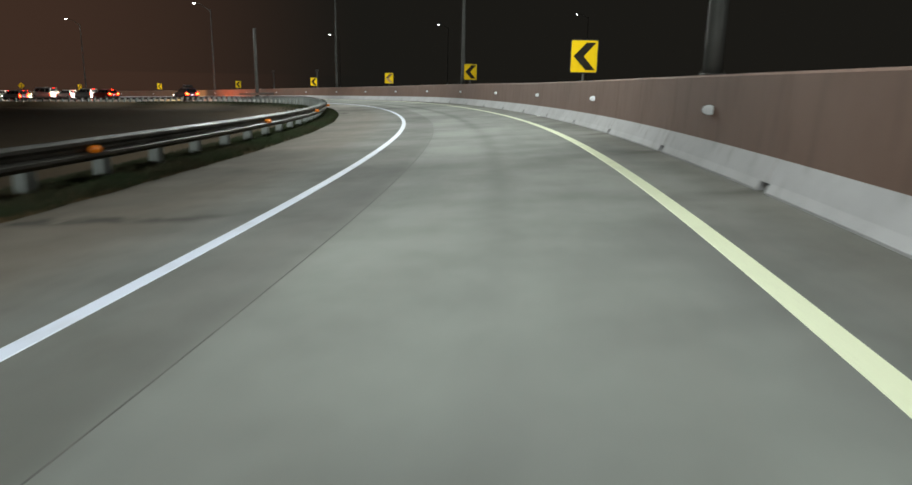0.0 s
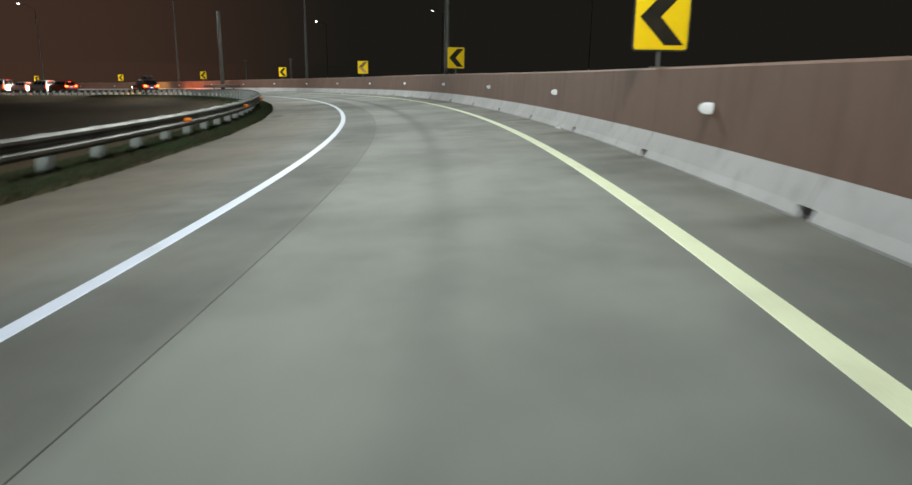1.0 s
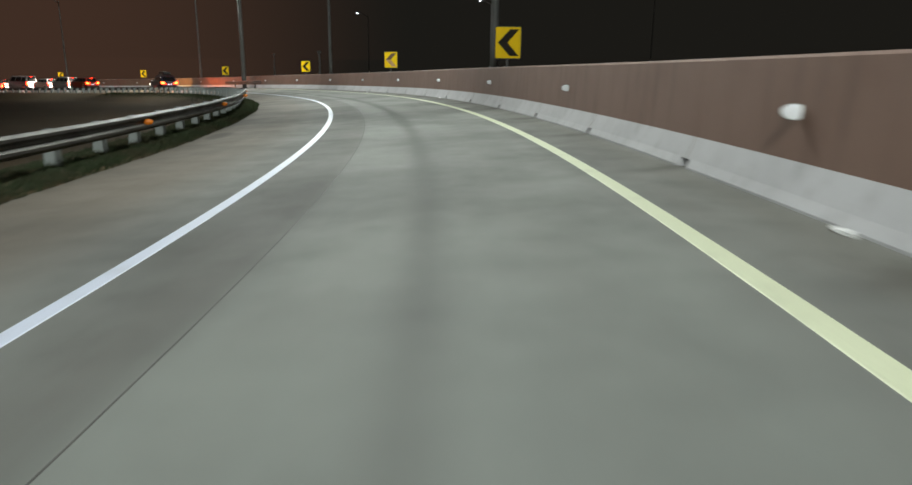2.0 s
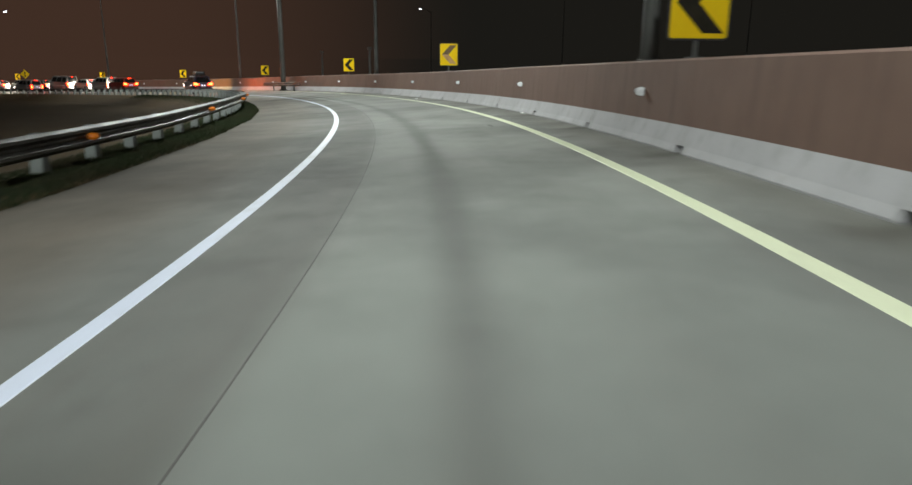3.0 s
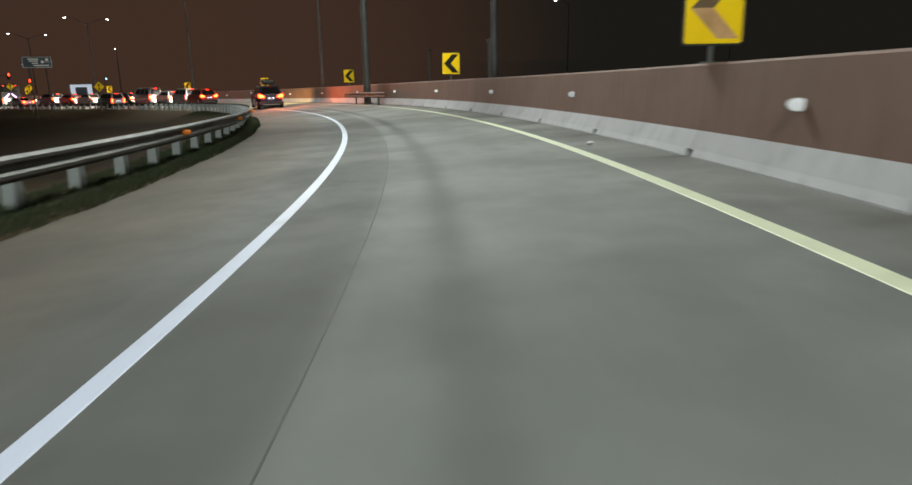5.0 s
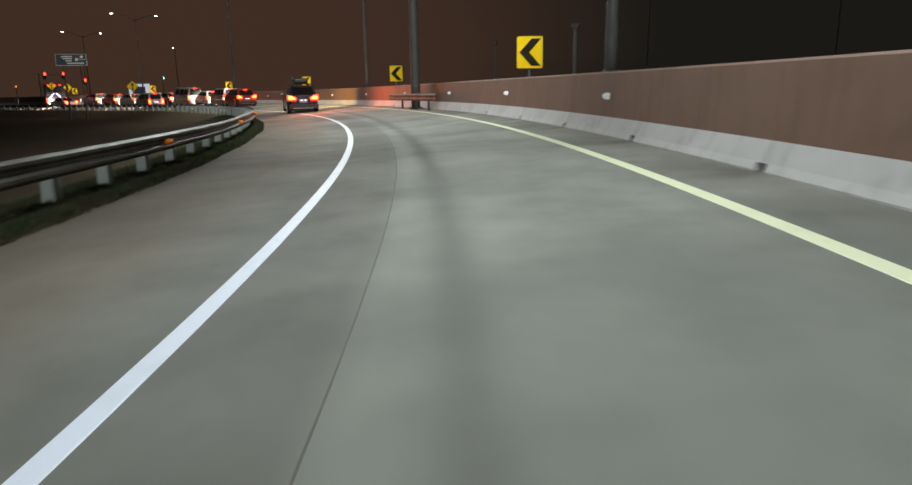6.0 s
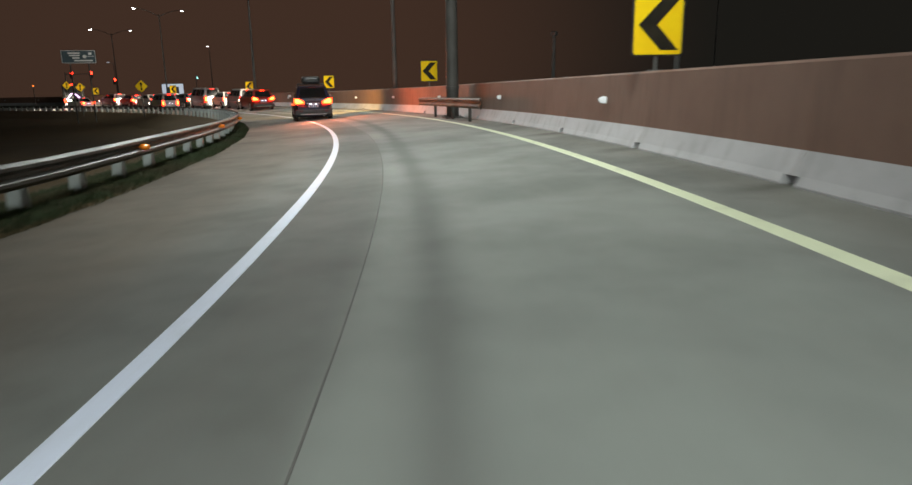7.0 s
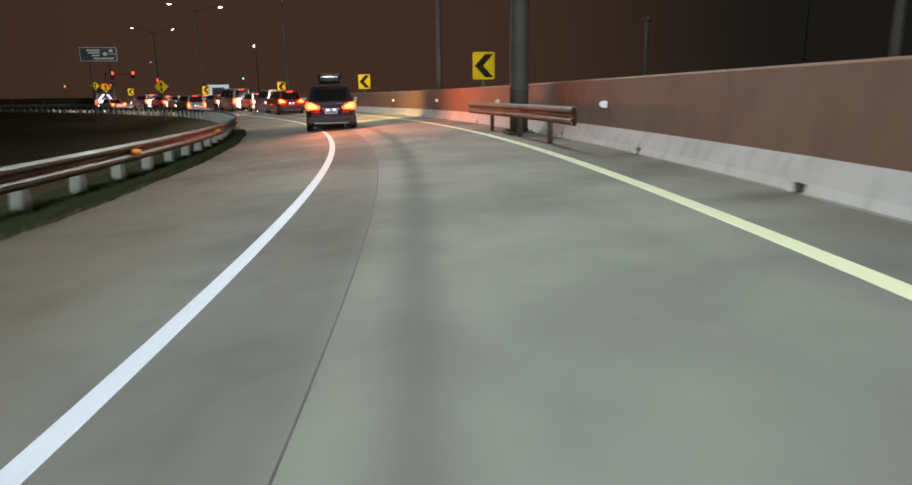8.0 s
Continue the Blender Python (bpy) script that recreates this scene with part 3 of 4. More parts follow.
# ---- chevron signs ----
def make_chevron(half_pale):
    ob = empty("chevron_sign", Matrix.Identity(4), "yellow chevron sign with a half pale arrow pointing along the bend" if half_pale else "yellow chevron sign with a black arrow on a short post", "road sign", "chevron signs on the barrier")
    w, h = 0.72, 0.86
    part("backing", plate(rounded(w + 0.05, h + 0.05, 0.06), 0.012, pose(0, 0.010, 0), 0.002), M_SIGN_BACK, ob, "dark edged sign backing")
    part("panel", plate(rounded(w, h, 0.04), 0.008, pose(0, -0.002, 0)), M_SIGN_YELLOW, ob)
    tip, x1 = -0.275, 0.08
    z = 0.37
    arrow = [(tip - 0.02, 0), (x1 - 0.03, z), (x1 + 0.235, z), (tip + 0.26, 0), (x1 + 0.235, -z), (x1 - 0.03, -z)]
    # upper half of the arrow dark brown, lower half pale
    if half_pale:
        part("upper_arrow_half", plate(arrow[:4], 0.006, pose(0, -0.008, 0)), M_SIGN_BROWN, ob, "dark brown arrow half")
        part("lower_arrow_half", plate([arrow[0], *arrow[3:]], 0.006, pose(0, -0.008, 0)), M_SIGN_PALE, ob, "pale orange arrow half")
    else:
        part("arrow", plate(arrow, 0.006, pose(0, -0.008, 0)), M_SIGN_BLACK, ob, "black arrow")
    part("post", tube([(0.034, -0.67), (0.034, 0.30)], 12, pose(0, 0.055, 0)), M_POLE, ob)
    part("base_plate", box(0.2, 0.16, 0.016, (0, 0.055, -0.664), 0.004), M_POLE, ob)
    for zz in (-0.25, 0.22):
        part("clamp", box(0.14, 0.05, 0.04, (0, 0.035, zz), 0.006), M_POLE, ob)
    return ob


SIGN_S = [-9.0, 11.9, 32.77, 53.71, 74.55, 95.59, 116.82, 138.33, 159.1, 180.0, 201.0]
plain, half_pale_sign = make_chevron(False), make_chevron(True)
plain.matrix_world = stand(SIGN_S[0], -1.33, 1.806, -6)
for s in SIGN_S[1:]:
    if abs(s - 74.55) < 0.1:
        half_pale_sign.matrix_world = stand(s, -1.33, 1.806, -6)
    else:
        copy_thing(plain, stand(s, -1.33, 1.806, -6))


# ---- street lamps on the barrier ----
def arm_curve(ob, reach, top, sign):
    """A bent arm from the pole's top out over the road."""
    bm = bmesh.new()
    rings = []
    for i in range(11):
        f = i / 10
        x = sign * reach * f
        z = top - 0.9 + 0.9 * math.sin(f * math.pi / 2)
        slope = math.atan2(0.9 * math.pi / 2 * math.cos(f * math.pi / 2), reach)
        r = 0.05 - 0.018 * f
        rings.append([bm.verts.new((x - sign * math.sin(slope) * r * math.cos(a), r * math.sin(a), z + math.cos(slope) * r * math.cos(a))) for a in [2 * math.pi * k / 10 for k in range(10)]])
    for a, b in zip(rings, rings[1:]):
        for k in range(10):
            bm.faces.new((a[k], a[(k + 1) % 10], b[(k + 1) % 10], b[k]))
    bm.faces.new(rings[0])
    bm.faces.new(rings[-1][::-1])
    part("arm", bm, M_POLE, ob, smooth=True)
    head = part("lamp_head", box(0.62, 0.26, 0.10, (sign * (reach + 0.25), 0, top + 0.01), 0.03), M_POLE, ob)
    part("led_panel", box(0.30, 0.20, 0.05, (sign * (reach + 0.30), 0, top - 0.06), 0.012), M_LED, head, "glowing white lamp panel")


def make_lamp(base_up, arms, label, reach=2.1):
    ob = empty("street_lamp", Matrix.Identity(4), label, "street lamp", "street lamps along the ramp")
    h = LAMP_UP - base_up
    part("base_plate", box(0.27, 0.30, 0.02, (0, 0, 0.010), 0.005), M_POLE, ob)
    part("pole", tube([(0.128, 0.02), (0.125, 0.5), (0.115, 2.0), (0.06, h - 0.8), (0.055, h - 0.6)], 16), M_POLE, ob, smooth=True)
    for a in range(4):
        part("bolt", tube([(0.012, 0.015), (0.012, 0.045), (0.008, 0.05)], 6, pose(0.115 * (-1) ** a, 0.128 * (-1) ** (a // 2), 0)), M_STEEL, ob)
    part("hatch", box(0.09, 0.012, 0.32, (0, -0.121, 0.75), 0.004), M_POLE, ob, "small service hatch")
    for sign in arms:
        arm_curve(ob, reach, h, sign)
    return ob


lamp = make_lamp(1.136, (-1,), "tall zinc street lamp with one arm standing on the barrier")
lamp.matrix_world = stand(LAMP_S[0], -1.315, 1.136)
for s in LAMP_S[1:6]:
    copy_thing(lamp, stand(s, -1.315, 1.136))
double = make_lamp(-1.0, (-1, 1), "tall street lamp with two lit arms far behind the bend", 3.15)
double.matrix_world = stand(193.6, -7.5, -1.6)
copy_thing(double, stand(222.0, -19.4, -2.8, -12))
far_lamp = make_lamp(-7.7, (-1,), "distant lit street lamp of another road")
far_lamp.matrix_world = Matrix.Translation((-5.4, 172.0, -5.35))
copy_thing(far_lamp, Matrix.Translation((-39.5, 188.0, -6.5)))
low_lamp = make_lamp(-3.3, (-1,), "distant lit street lamp beyond the fields")
low_lamp.matrix_world = Matrix.Translation((-64.0, 178.0, -5.1))
copy_thing(lamp, Matrix.Translation((-175.7, 170.1, -6.0)) @ Matrix.Rotation(radians(140), 4, "Z"))


# ---- guard rail on the inside of the bend ----
rail = empty("guard_rail", Matrix.Identity(4), "galvanised two-wave steel guard rail on pale posts", "guard rail")
W_LEFT = 6.93
BEAM = [(0.0, 0.40), (0.012, 0.405), (0.055, 0.45), (0.055, 0.49), (0.0, 0.535), (0.0, 0.575), (0.055, 0.62), (0.055, 0.66), (0.012, 0.70), (0.0, 0.705)]


def rail_lift(s):
    """How far the rail has sunk or been set high along its length."""
    return float(np.interp(s, [10, 20, 33, 59, 70, 84, 94, 99], [-0.02, -0.03, -0.05, -0.05, 0.05, 0.03, -0.02, 0.0]))


def beam_profile(left, thick=0.004):
    front = [(left - o, z) for o, z in BEAM]
    return front + [(l + thick, z) for l, z in front[::-1]]


s = 6.0
while s < 236:
    mid = along(s + 2, W_LEFT, 0.5)
    ob = sweep("beam", beam_profile(W_LEFT), np.linspace(s, s + 4.06, 5), M_STEEL, rail, True, True, origin=Matrix.Translation(-mid), lift=rail_lift)
    ob.location = mid
    s += 4.0
def rail_post():
    """A pale post, a little flared towards the ground."""
    bm = box(0.15, 0.19, 0.95, (0, 0, 0.155), 0.012)
    for v in bm.verts:
        k = 1 + 0.30 * max(0.0, 0.35 - v.co.z) / 0.7
        v.co.x, v.co.y = v.co.x * k, v.co.y * k
    return bm


POST_STEP = 1.786
post = part("post", rail_post(), M_POST, rail)
spacer = part("spacer", box(0.21, 0.13, 0.24, (0, 0, 0.55), 0.01), M_POST, rail)
post.matrix_world, spacer.matrix_world = stand(6.18, W_LEFT + 0.29), stand(6.18, W_LEFT + 0.109, rail_lift(6.18))
for i in range(1, 129):
    s = 6.18 + POST_STEP * i
    ob = new("post", post.data)
    ob.parent = rail
    ob.matrix_world = stand(s, W_LEFT + 0.29)
    if s < 150:
        ob = new("spacer", spacer.data)
        ob.parent = rail
        ob.matrix_world = stand(s, W_LEFT + 0.109, rail_lift(s))


def make_amber():
    ob = empty("amber_reflector", Matrix.Identity(4), "amber reflector fixed in the groove of the guard rail", "reflector", "amber reflectors on the guard rail")
    part("bracket", box(0.05, 0.012, 0.09, (-0.02, 0.02, 0), 0.003), M_STEEL, ob)
    part("lens", tube([(0.066, 0.0), (0.062, 0.016), (0.048, 0.032), (0.026, 0.042), (0.004, 0.046)], 18, pose(0.02, 0.01, 0, 90, 0, 0) @ Matrix.Diagonal((1.35, 0.85, 1, 1))), M_AMBER, ob, "glossy amber lens")
    return ob


amber = make_amber()
AMBER_S = [13.0, 21.4, 29.87, 38.67, 46.9, 55.25, 63.63, 72.2, 80.5, 88.66, 97.5, 106.0, 114.5, 123.0, 131.5, 140.0, 148.5, 157.0, 165.5]
amber.matrix_world = stand(AMBER_S[0], W_LEFT - 0.075, 0.553 + rail_lift(AMBER_S[0]), 15)
for s in AMBER_S[1:]:
    copy_thing(amber, stand(s, W_LEFT - 0.075, 0.553 + rail_lift(s), 15))

# ---- column behind its own length of rail, on the wall side ----
col = empty("gantry_column", stand(110.3, -0.66), "thick dark steel column standing in front of the barrier", "column")
part("shaft", tube([(0.215, 0.04), (0.215, 1.4), (0.20, 5.0), (0.185, 8.6)], 22), M_COLUMN, col, smooth=True)
part("base_plate", box(0.66, 0.70, 0.05, (0, 0, 0.025), 0.008), M_COLUMN, col)
part("collar", tube([(0.212, 1.02), (0.232, 1.03), (0.232, 1.10), (0.212, 1.11)], 22, cap=False), M_COLUMN, col)
for a in range(6):
    part("bolt", tube([(0.022, 0.05), (0.022, 0.10), (0.012, 0.105)], 6, pose(0.30 * math.cos(a * 1.047 + 0.5), 0.31 * math.sin(a * 1.047 + 0.5), 0)), M_STEEL, col)
short = empty("short_guard_rail", Matrix.Identity(4), "short tarnished guard rail shielding the column", "guard rail")
beam = [(-0.32 + o, z + 0.03) for o, z in BEAM]
sweep("beam", beam + [(l - 0.004, z) for l, z in beam[::-1]], np.linspace(104.9, 114.5, 11), M_RUSTY, short, True, True)
for s in (106.9, 109.4, 112.3):
    ob = part("post", box(0.09, 0.09, 0.74, (0, 0, 0.34), 0.01), M_COLUMN, short)
    ob.matrix_world = stand(s, -0.46)
for s in (104.88, 114.52):
    ob = part("end_shoe", tube([(0.15, -0.012), (0.16, -0.006), (0.16, 0.006), (0.15, 0.012)], 16, pose(0, 0, 0, 0, 90, 0)), M_RUSTY, short)
    ob.matrix_world = stand(s, -0.33, 0.58)


# ---- slim posts beyond the wall ----
def make_far_post(h):
    ob = empty("utility_post", Matrix.Identity(4), "slim unlit grey post with a small flat head beyond the barrier", "post", "unlit posts beyond the barrier")
    part("post", tube([(0.16, 0), (0.12, 0.2), (0.10, 1.2), (0.09, h - 0.2)], 12), M_POLE, ob)
    part("head", box(0.34, 0.26, 0.22, (0, 0, h - 0.1), 0.04), M_POLE, ob)
    return ob


far_post = make_far_post(5.2)
far_post.matrix_world = Matrix.Translation(along(121.5, -9.7, -1.8))
copy_thing(far_post, Matrix.Translation(along(106.6, -7.2, -2.0)))


# ---- vehicles ----
def on_face(a, b, c, d, u0, u1, v0, v1, lift):
    """A pane on the face a b c d (a-b below, d-c above), cut by its inner shares and lifted off it."""
    def at(u, v):
        return a.lerp(b, u).lerp(d.lerp(c, u), v)
    n = (b - a).cross(d - a).normalized()
    q = [at(u0, v0), at(u1, v0), at(u1, v1), at(u0, v1)]
    bm = bmesh.new()
    lo = [bm.verts.new(p - n * 0.01) for p in q]
    hi = [bm.verts.new(p + n * lift) for p in q]
    bm.faces.new(hi)
    bm.faces.new(lo[::-1])
    for i in range(4):
        j = (i + 1) % 4
        bm.faces.new((lo[i], lo[j], hi[j], hi[i]))
    return bm


KINDS = {  # length, width, belt height, roof height, cabin: rear foot, rear top, front top, front foot (from the rear bumper), wheel radius
    "suv": (4.62, 1.86, 1.06, 1.64, 0.10, 0.42, 2.55, 3.42, 0.35),
    "hatchback": (3.95, 1.70, 0.98, 1.50, 0.08, 0.50, 2.25, 3.05, 0.30),
    "sedan": (4.55, 1.75, 0.98, 1.46, 0.72, 1.35, 2.60, 3.45, 0.31),
    "minivan": (4.45, 1.75, 1.05, 1.72, 0.05, 0.25, 2.75, 3.75, 0.31),
    "van": (4.80, 1.80, 1.12, 1.96, 0.03, 0.12, 3.75, 4.45, 0.33),
    "pickup": (5.20, 1.85, 1.05, 1.78, 1.90, 2.05, 3.05, 3.85, 0.37),
}


def make_car(kind, paint, label, at, tail=None, category="car", rack=False, cover=False):
    tail = tail or M_TAIL
    L, W, belt, roof, rf, rt, ft, ff, wr = KINDS[kind]
    car = empty(kind, at, label, category, "traffic queue on the ramp")
    y0 = -L / 2
    floor, hw = 0.24, W / 2
    ya, yb = y0 + 0.82, y0 + L - 0.85
    # side outline with wheel arches, from the rear foot round
    out = [(y0 + 0.04, floor + 0.12), (y0 + 0.16, floor)]
    for yc in (ya, yb):
        out += [(yc + (wr + 0.05) * math.cos(a), wr + (wr + 0.05) * math.sin(a)) for a in [math.pi + 0.35 - (math.pi + 0.7) * i / 9 for i in range(10)] if wr + (wr + 0.05) * math.sin(a) >= floor - 0.06]
    out += [(y0 + L - 0.14, floor), (y0 + L - 0.02, floor + 0.16), (y0 + L - 0.01, floor + 0.38), (y0 + L - 0.10, belt - 0.26), (y0 + L - 0.45, belt - 0.14), (y0 + ff, belt)]
    if kind == "pickup":
        out += [(y0 + rf, belt), (y0 + 0.04, belt)]
    out += [(y0 + max(rf, 0.10), belt), (y0 + 0.03, belt - 0.06), (y0 + 0.06, belt - 0.30), (y0, floor + 0.42), (y0, floor + 0.28)]
    bm = bmesh.new()
    rows_x = [-1, -0.86, -0.4, 0.4, 0.86, 1]
    grid = []
    for fx in rows_x:
        col_ = []
        for y, z in out:
            e = abs(y / (L / 2))
            pull = 0.15 * e ** 7
            inset = 0.07 * max(0, (z - 0.62) / 0.5) ** 2 + 0.05 * max(0, (0.5 - z) / 0.3)
            if abs(fx) == 1:
                yy = y * (1 - 0.045 * e ** 4)
                x = fx * (hw - pull - inset)
            else:
                yy, x = y, fx * (hw - pull * 0.6 - inset * 0.6)
            col_.append(bm.verts.new((x, yy, z + (0.012 * (1 - fx * fx) if z > belt - 0.05 else 0))))
        grid.append(col_)
    n = len(out)
    for a, b in zip(grid, grid[1:]):
        for i in range(n):
            j = (i + 1) % n
            bm.faces.new((a[i], b[i], b[j], a[j]))
    bm.faces.new(grid[0])
    bm.faces.new(grid[-1][::-1])
    part("body", bm, paint, car, smooth=False)
    # cabin
    bw, tw = hw - 0.10, hw - 0.27
    zb, zt = belt - 0.02, roof
    P = lambda x, y, z: Vector((x, y0 + y, z))
    LBR, RBR, RTR, LTR = P(-bw, rf, zb), P(bw, rf, zb), P(tw, rt, zt), P(-tw, rt, zt)
    LBF, RBF, RTF, LTF = P(-bw, ff, zb), P(bw, ff, zb), P(tw, ft, zt - 0.02), P(-tw, ft, zt - 0.02)
    bm = bmesh.new()
    vs = [bm.verts.new(p) for p in (LBR, RBR, RTR, LTR, LBF, RBF, RTF, LTF)]
    ridge = [bm.verts.new(P(0, (rt * 2 + ft) / 3, zt + 0.035)), bm.verts.new(P(0, (rt + ft * 2) / 3, zt + 0.03))]
    for f in ((0, 1, 2, 3), (5, 4, 7, 6), (4, 0, 3, 7), (1, 5, 6, 2), (4, 5, 1, 0)):
        bm.faces.new([vs[i] for i in f])
    bm.faces.new((vs[3], vs[2], ridge[0]))
    bm.faces.new((vs[2], vs[6], ridge[1], ridge[0]))
    bm.faces.new((vs[6], vs[7], ridge[1]))
    bm.faces.new((vs[7], vs[3], ridge[0], ridge[1]))
    bmesh.ops.bevel(bm, geom=[e for e in bm.edges if e.verts[0] in vs and e.verts[1] in vs], offset=0.05, segments=2, affect="EDGES", profile=0.5)
    part("cabin", bm, paint, car)
    part("rear_window", on_face(LBR, RBR, RTR, LTR, 0.10, 0.90, 0.10, 0.86, 0.012), M_GLASS, car, "dark rear window")
    part("windscreen", on_face(RBF, LBF, LTF, RTF, 0.07, 0.93, 0.08, 0.92, 0.012), M_GLASS, car)
    for u0, u1 in ((0.06, 0.30), (0.33, 0.63), (0.66, 0.93)):
        part("side_window", on_face(LBF, LBR, LTR, LTF, 1 - u1, 1 - u0, 0.12, 0.86, 0.012), M_GLASS, car)
        part("side_window", on_face(RBR, RBF, RTF, RTR, u0, u1, 0.12, 0.86, 0.012), M_GLASS, car)
    # rear end
    bumper = part("bumper", box(W - 0.10, 0.20, 0.26, (0, y0 + 0.035, floor + 0.20), 0.055, 3), M_PLASTIC if kind in ("suv", "pickup") else paint, car)
    for sx in (-1, 1):
        part("reflector", box(0.17, 0.015, 0.035, (sx * (hw - 0.32), y0 - 0.068, floor + 0.24), 0.004), M_DULL_RED, bumper, "small red bumper reflector")
    part("skid_strip", box(W - 0.62, 0.03, 0.05, (0, y0 - 0.055, floor + 0.11), 0.008), M_RIM, bumper)
    tall = kind in ("van", "minivan", "pickup")
    for sx in (-1, 1):
        if tall:
            shape = rounded(0.22, 0.50, 0.06)
            cx, cz = hw - 0.17, belt - 0.20
        else:
            shape = [(-0.20, -0.02), (-0.17, -0.075), (0.14, -0.085), (0.19, -0.02), (0.17, 0.085), (0.02, 0.075)]
            shape = [(x * sx * 1.32, z * 1.65) for x, z in shape]
            cx, cz = hw - 0.27, belt - 0.10
        lampo = part("tail_lamp", plate(shape, 0.07, pose(sx * cx, y0 + 0.045, cz, 0, 0, sx * 14)), tail, car, "glowing red tail lamp")
        core = rounded(0.13, 0.32, 0.05) if tall else [(x * 0.66, z * 0.66) for x, z in shape]
        part("lamp_core", plate(core, 0.02, pose(sx * (cx + 0.01), y0 + 0.0, cz + 0.01, 0, 0, sx * 14)), M_CORE, lampo, "white-hot lamp core")
        part("turn_lens", box(0.10, 0.02, 0.045, (sx * (cx - 0.01), y0 + 0.0, cz - (0.16 if tall else 0.045)), 0.006), M_TURN, lampo)
        part("head_lamp", box(0.34, 0.10, 0.15, (sx * (hw - 0.27), y0 + L - 0.10, belt - 0.34), 0.03), M_HEAD, car, "lit white head lamp")
        mirror = part("mirror", box(0.20, 0.10, 0.14, (sx * (hw + 0.09), y0 + ff - 0.45, belt + 0.07), 0.03), paint, car)
        part("mirror_glass", box(0.16, 0.008, 0.10, (sx * (hw + 0.09), y0 + ff - 0.504, belt + 0.07), 0.003), M_RIM, mirror)
    part("high_brake_lamp", box(0.34, 0.03, 0.03, (0, y0 + rt - 0.05, roof - 0.055), 0.006), M_DULL_RED if cover else tail, car)
    part("tailgate_trim", box(0.62, 0.025, 0.045, (0, y0 + 0.015, belt - 0.20), 0.008), M_RIM, car, "bright trim bar over the plate")
    pl = part("number_plate", box(0.46, 0.012, 0.14, (0, y0 + 0.02, belt - 0.32), 0.004), M_PLATE, car, "pale plate with plain dark bars")
    for sx in (-1, 1):
        part("plate_lamp", box(0.09, 0.05, 0.018, (sx * 0.12, y0 - 0.015, belt - 0.232), 0.004), M_PLATE_LAMP, car, "small bluish plate lamp")
    for k in range(4):
        part("bar", box(0.065, 0.006, 0.075, (-0.15 + 0.10 * k, y0 + 0.011, belt - 0.32)), M_PLASTIC, pl)
    part("exhaust", tube([(0.035, 0), (0.035, 0.25), (0.028, 0.25), (0.028, 0.02)], 10, pose(hw - 0.45, y0 + 0.16, floor + 0.02, 90, 0, 0)), M_RIM, car)
    part("underbody", box(W - 0.40, L - 0.7, 0.14, (0, 0, floor + 0.02), 0.02), M_PLASTIC, car)
    part("wiper", box(0.42, 0.015, 0.015, (0.1, y0 + rf - 0.03, belt + 0.05), 0.004), M_PLASTIC, car)
    for sx in (-1, 1):
        for yc in (ya, yb):
            m = pose(sx * (hw - 0.115), yc, wr, 0, 90, 0)
            tyre = part("wheel", tube([(wr - 0.10, -0.10), (wr - 0.02, -0.105), (wr, -0.07), (wr, 0.07), (wr - 0.02, 0.105), (wr - 0.10, 0.10)], 22, m), M_RUBBER, car)
            part("rim", tube([(wr - 0.09, -0.106), (wr - 0.11, -0.08), (0.06, -0.085), (0.05, 0.085), (wr - 0.11, 0.08), (wr - 0.09, 0.106)], 16, m), M_RIM, tyre)
    if kind in ("suv", "minivan", "van"):
        part("spoiler", box(W - 0.56, 0.24, 0.035, (0, y0 + rt - 0.02, roof + 0.005), 0.012), paint, car)
    if rack:
        for sx in (-1, 1):
            part("roof_rail", box(0.04, 1.7, 0.04, (sx * (tw - 0.04), y0 + 1.5, roof + 0.055), 0.015), M_PLASTIC, car)
        part("antenna", tube([(0.03, 0), (0.02, 0.05), (0.004, 0.12)], 8, pose(0, y0 + 0.62, roof + 0.02, 20, 0, 0)), M_PLASTIC, car)
    if cover:
        for yy in (0.95, 1.95):
            part("cross_bar", box(2 * tw - 0.04, 0.05, 0.03, (0, y0 + yy, roof + 0.10), 0.01), M_PLASTIC, car)
        rb = part("roof_box", box(0.86, 1.45, 0.34, (0, y0 + 1.45, roof + 0.29), 0.12, 4), P_BLACK, car, "dark roof box on the rack")
        part("lid_seam", box(0.875, 1.465, 0.015, (0, y0 + 1.45, roof + 0.24), 0.004), M_PLASTIC, rb)
    if kind == "pickup":
        part("tailgate", box(W - 0.30, 0.05, 0.46, (0, y0 + 0.035, belt - 0.22), 0.015), paint, car)
    return car


P_NAVY = car_paint("dark_navy_paint", (0.012, 0.016, 0.040))
P_WHITE = car_paint("white_car_paint", (0.50, 0.50, 0.48))
P_SILVER = car_paint("silver_car_paint", (0.26, 0.26, 0.255))
P_RED = car_paint("dark_red_paint", (0.22, 0.02, 0.015))
P_GREY = car_paint("grey_car_paint", (0.11, 0.11, 0.115))
P_BLACK = car_paint("black_car_paint", (0.02, 0.02, 0.021))

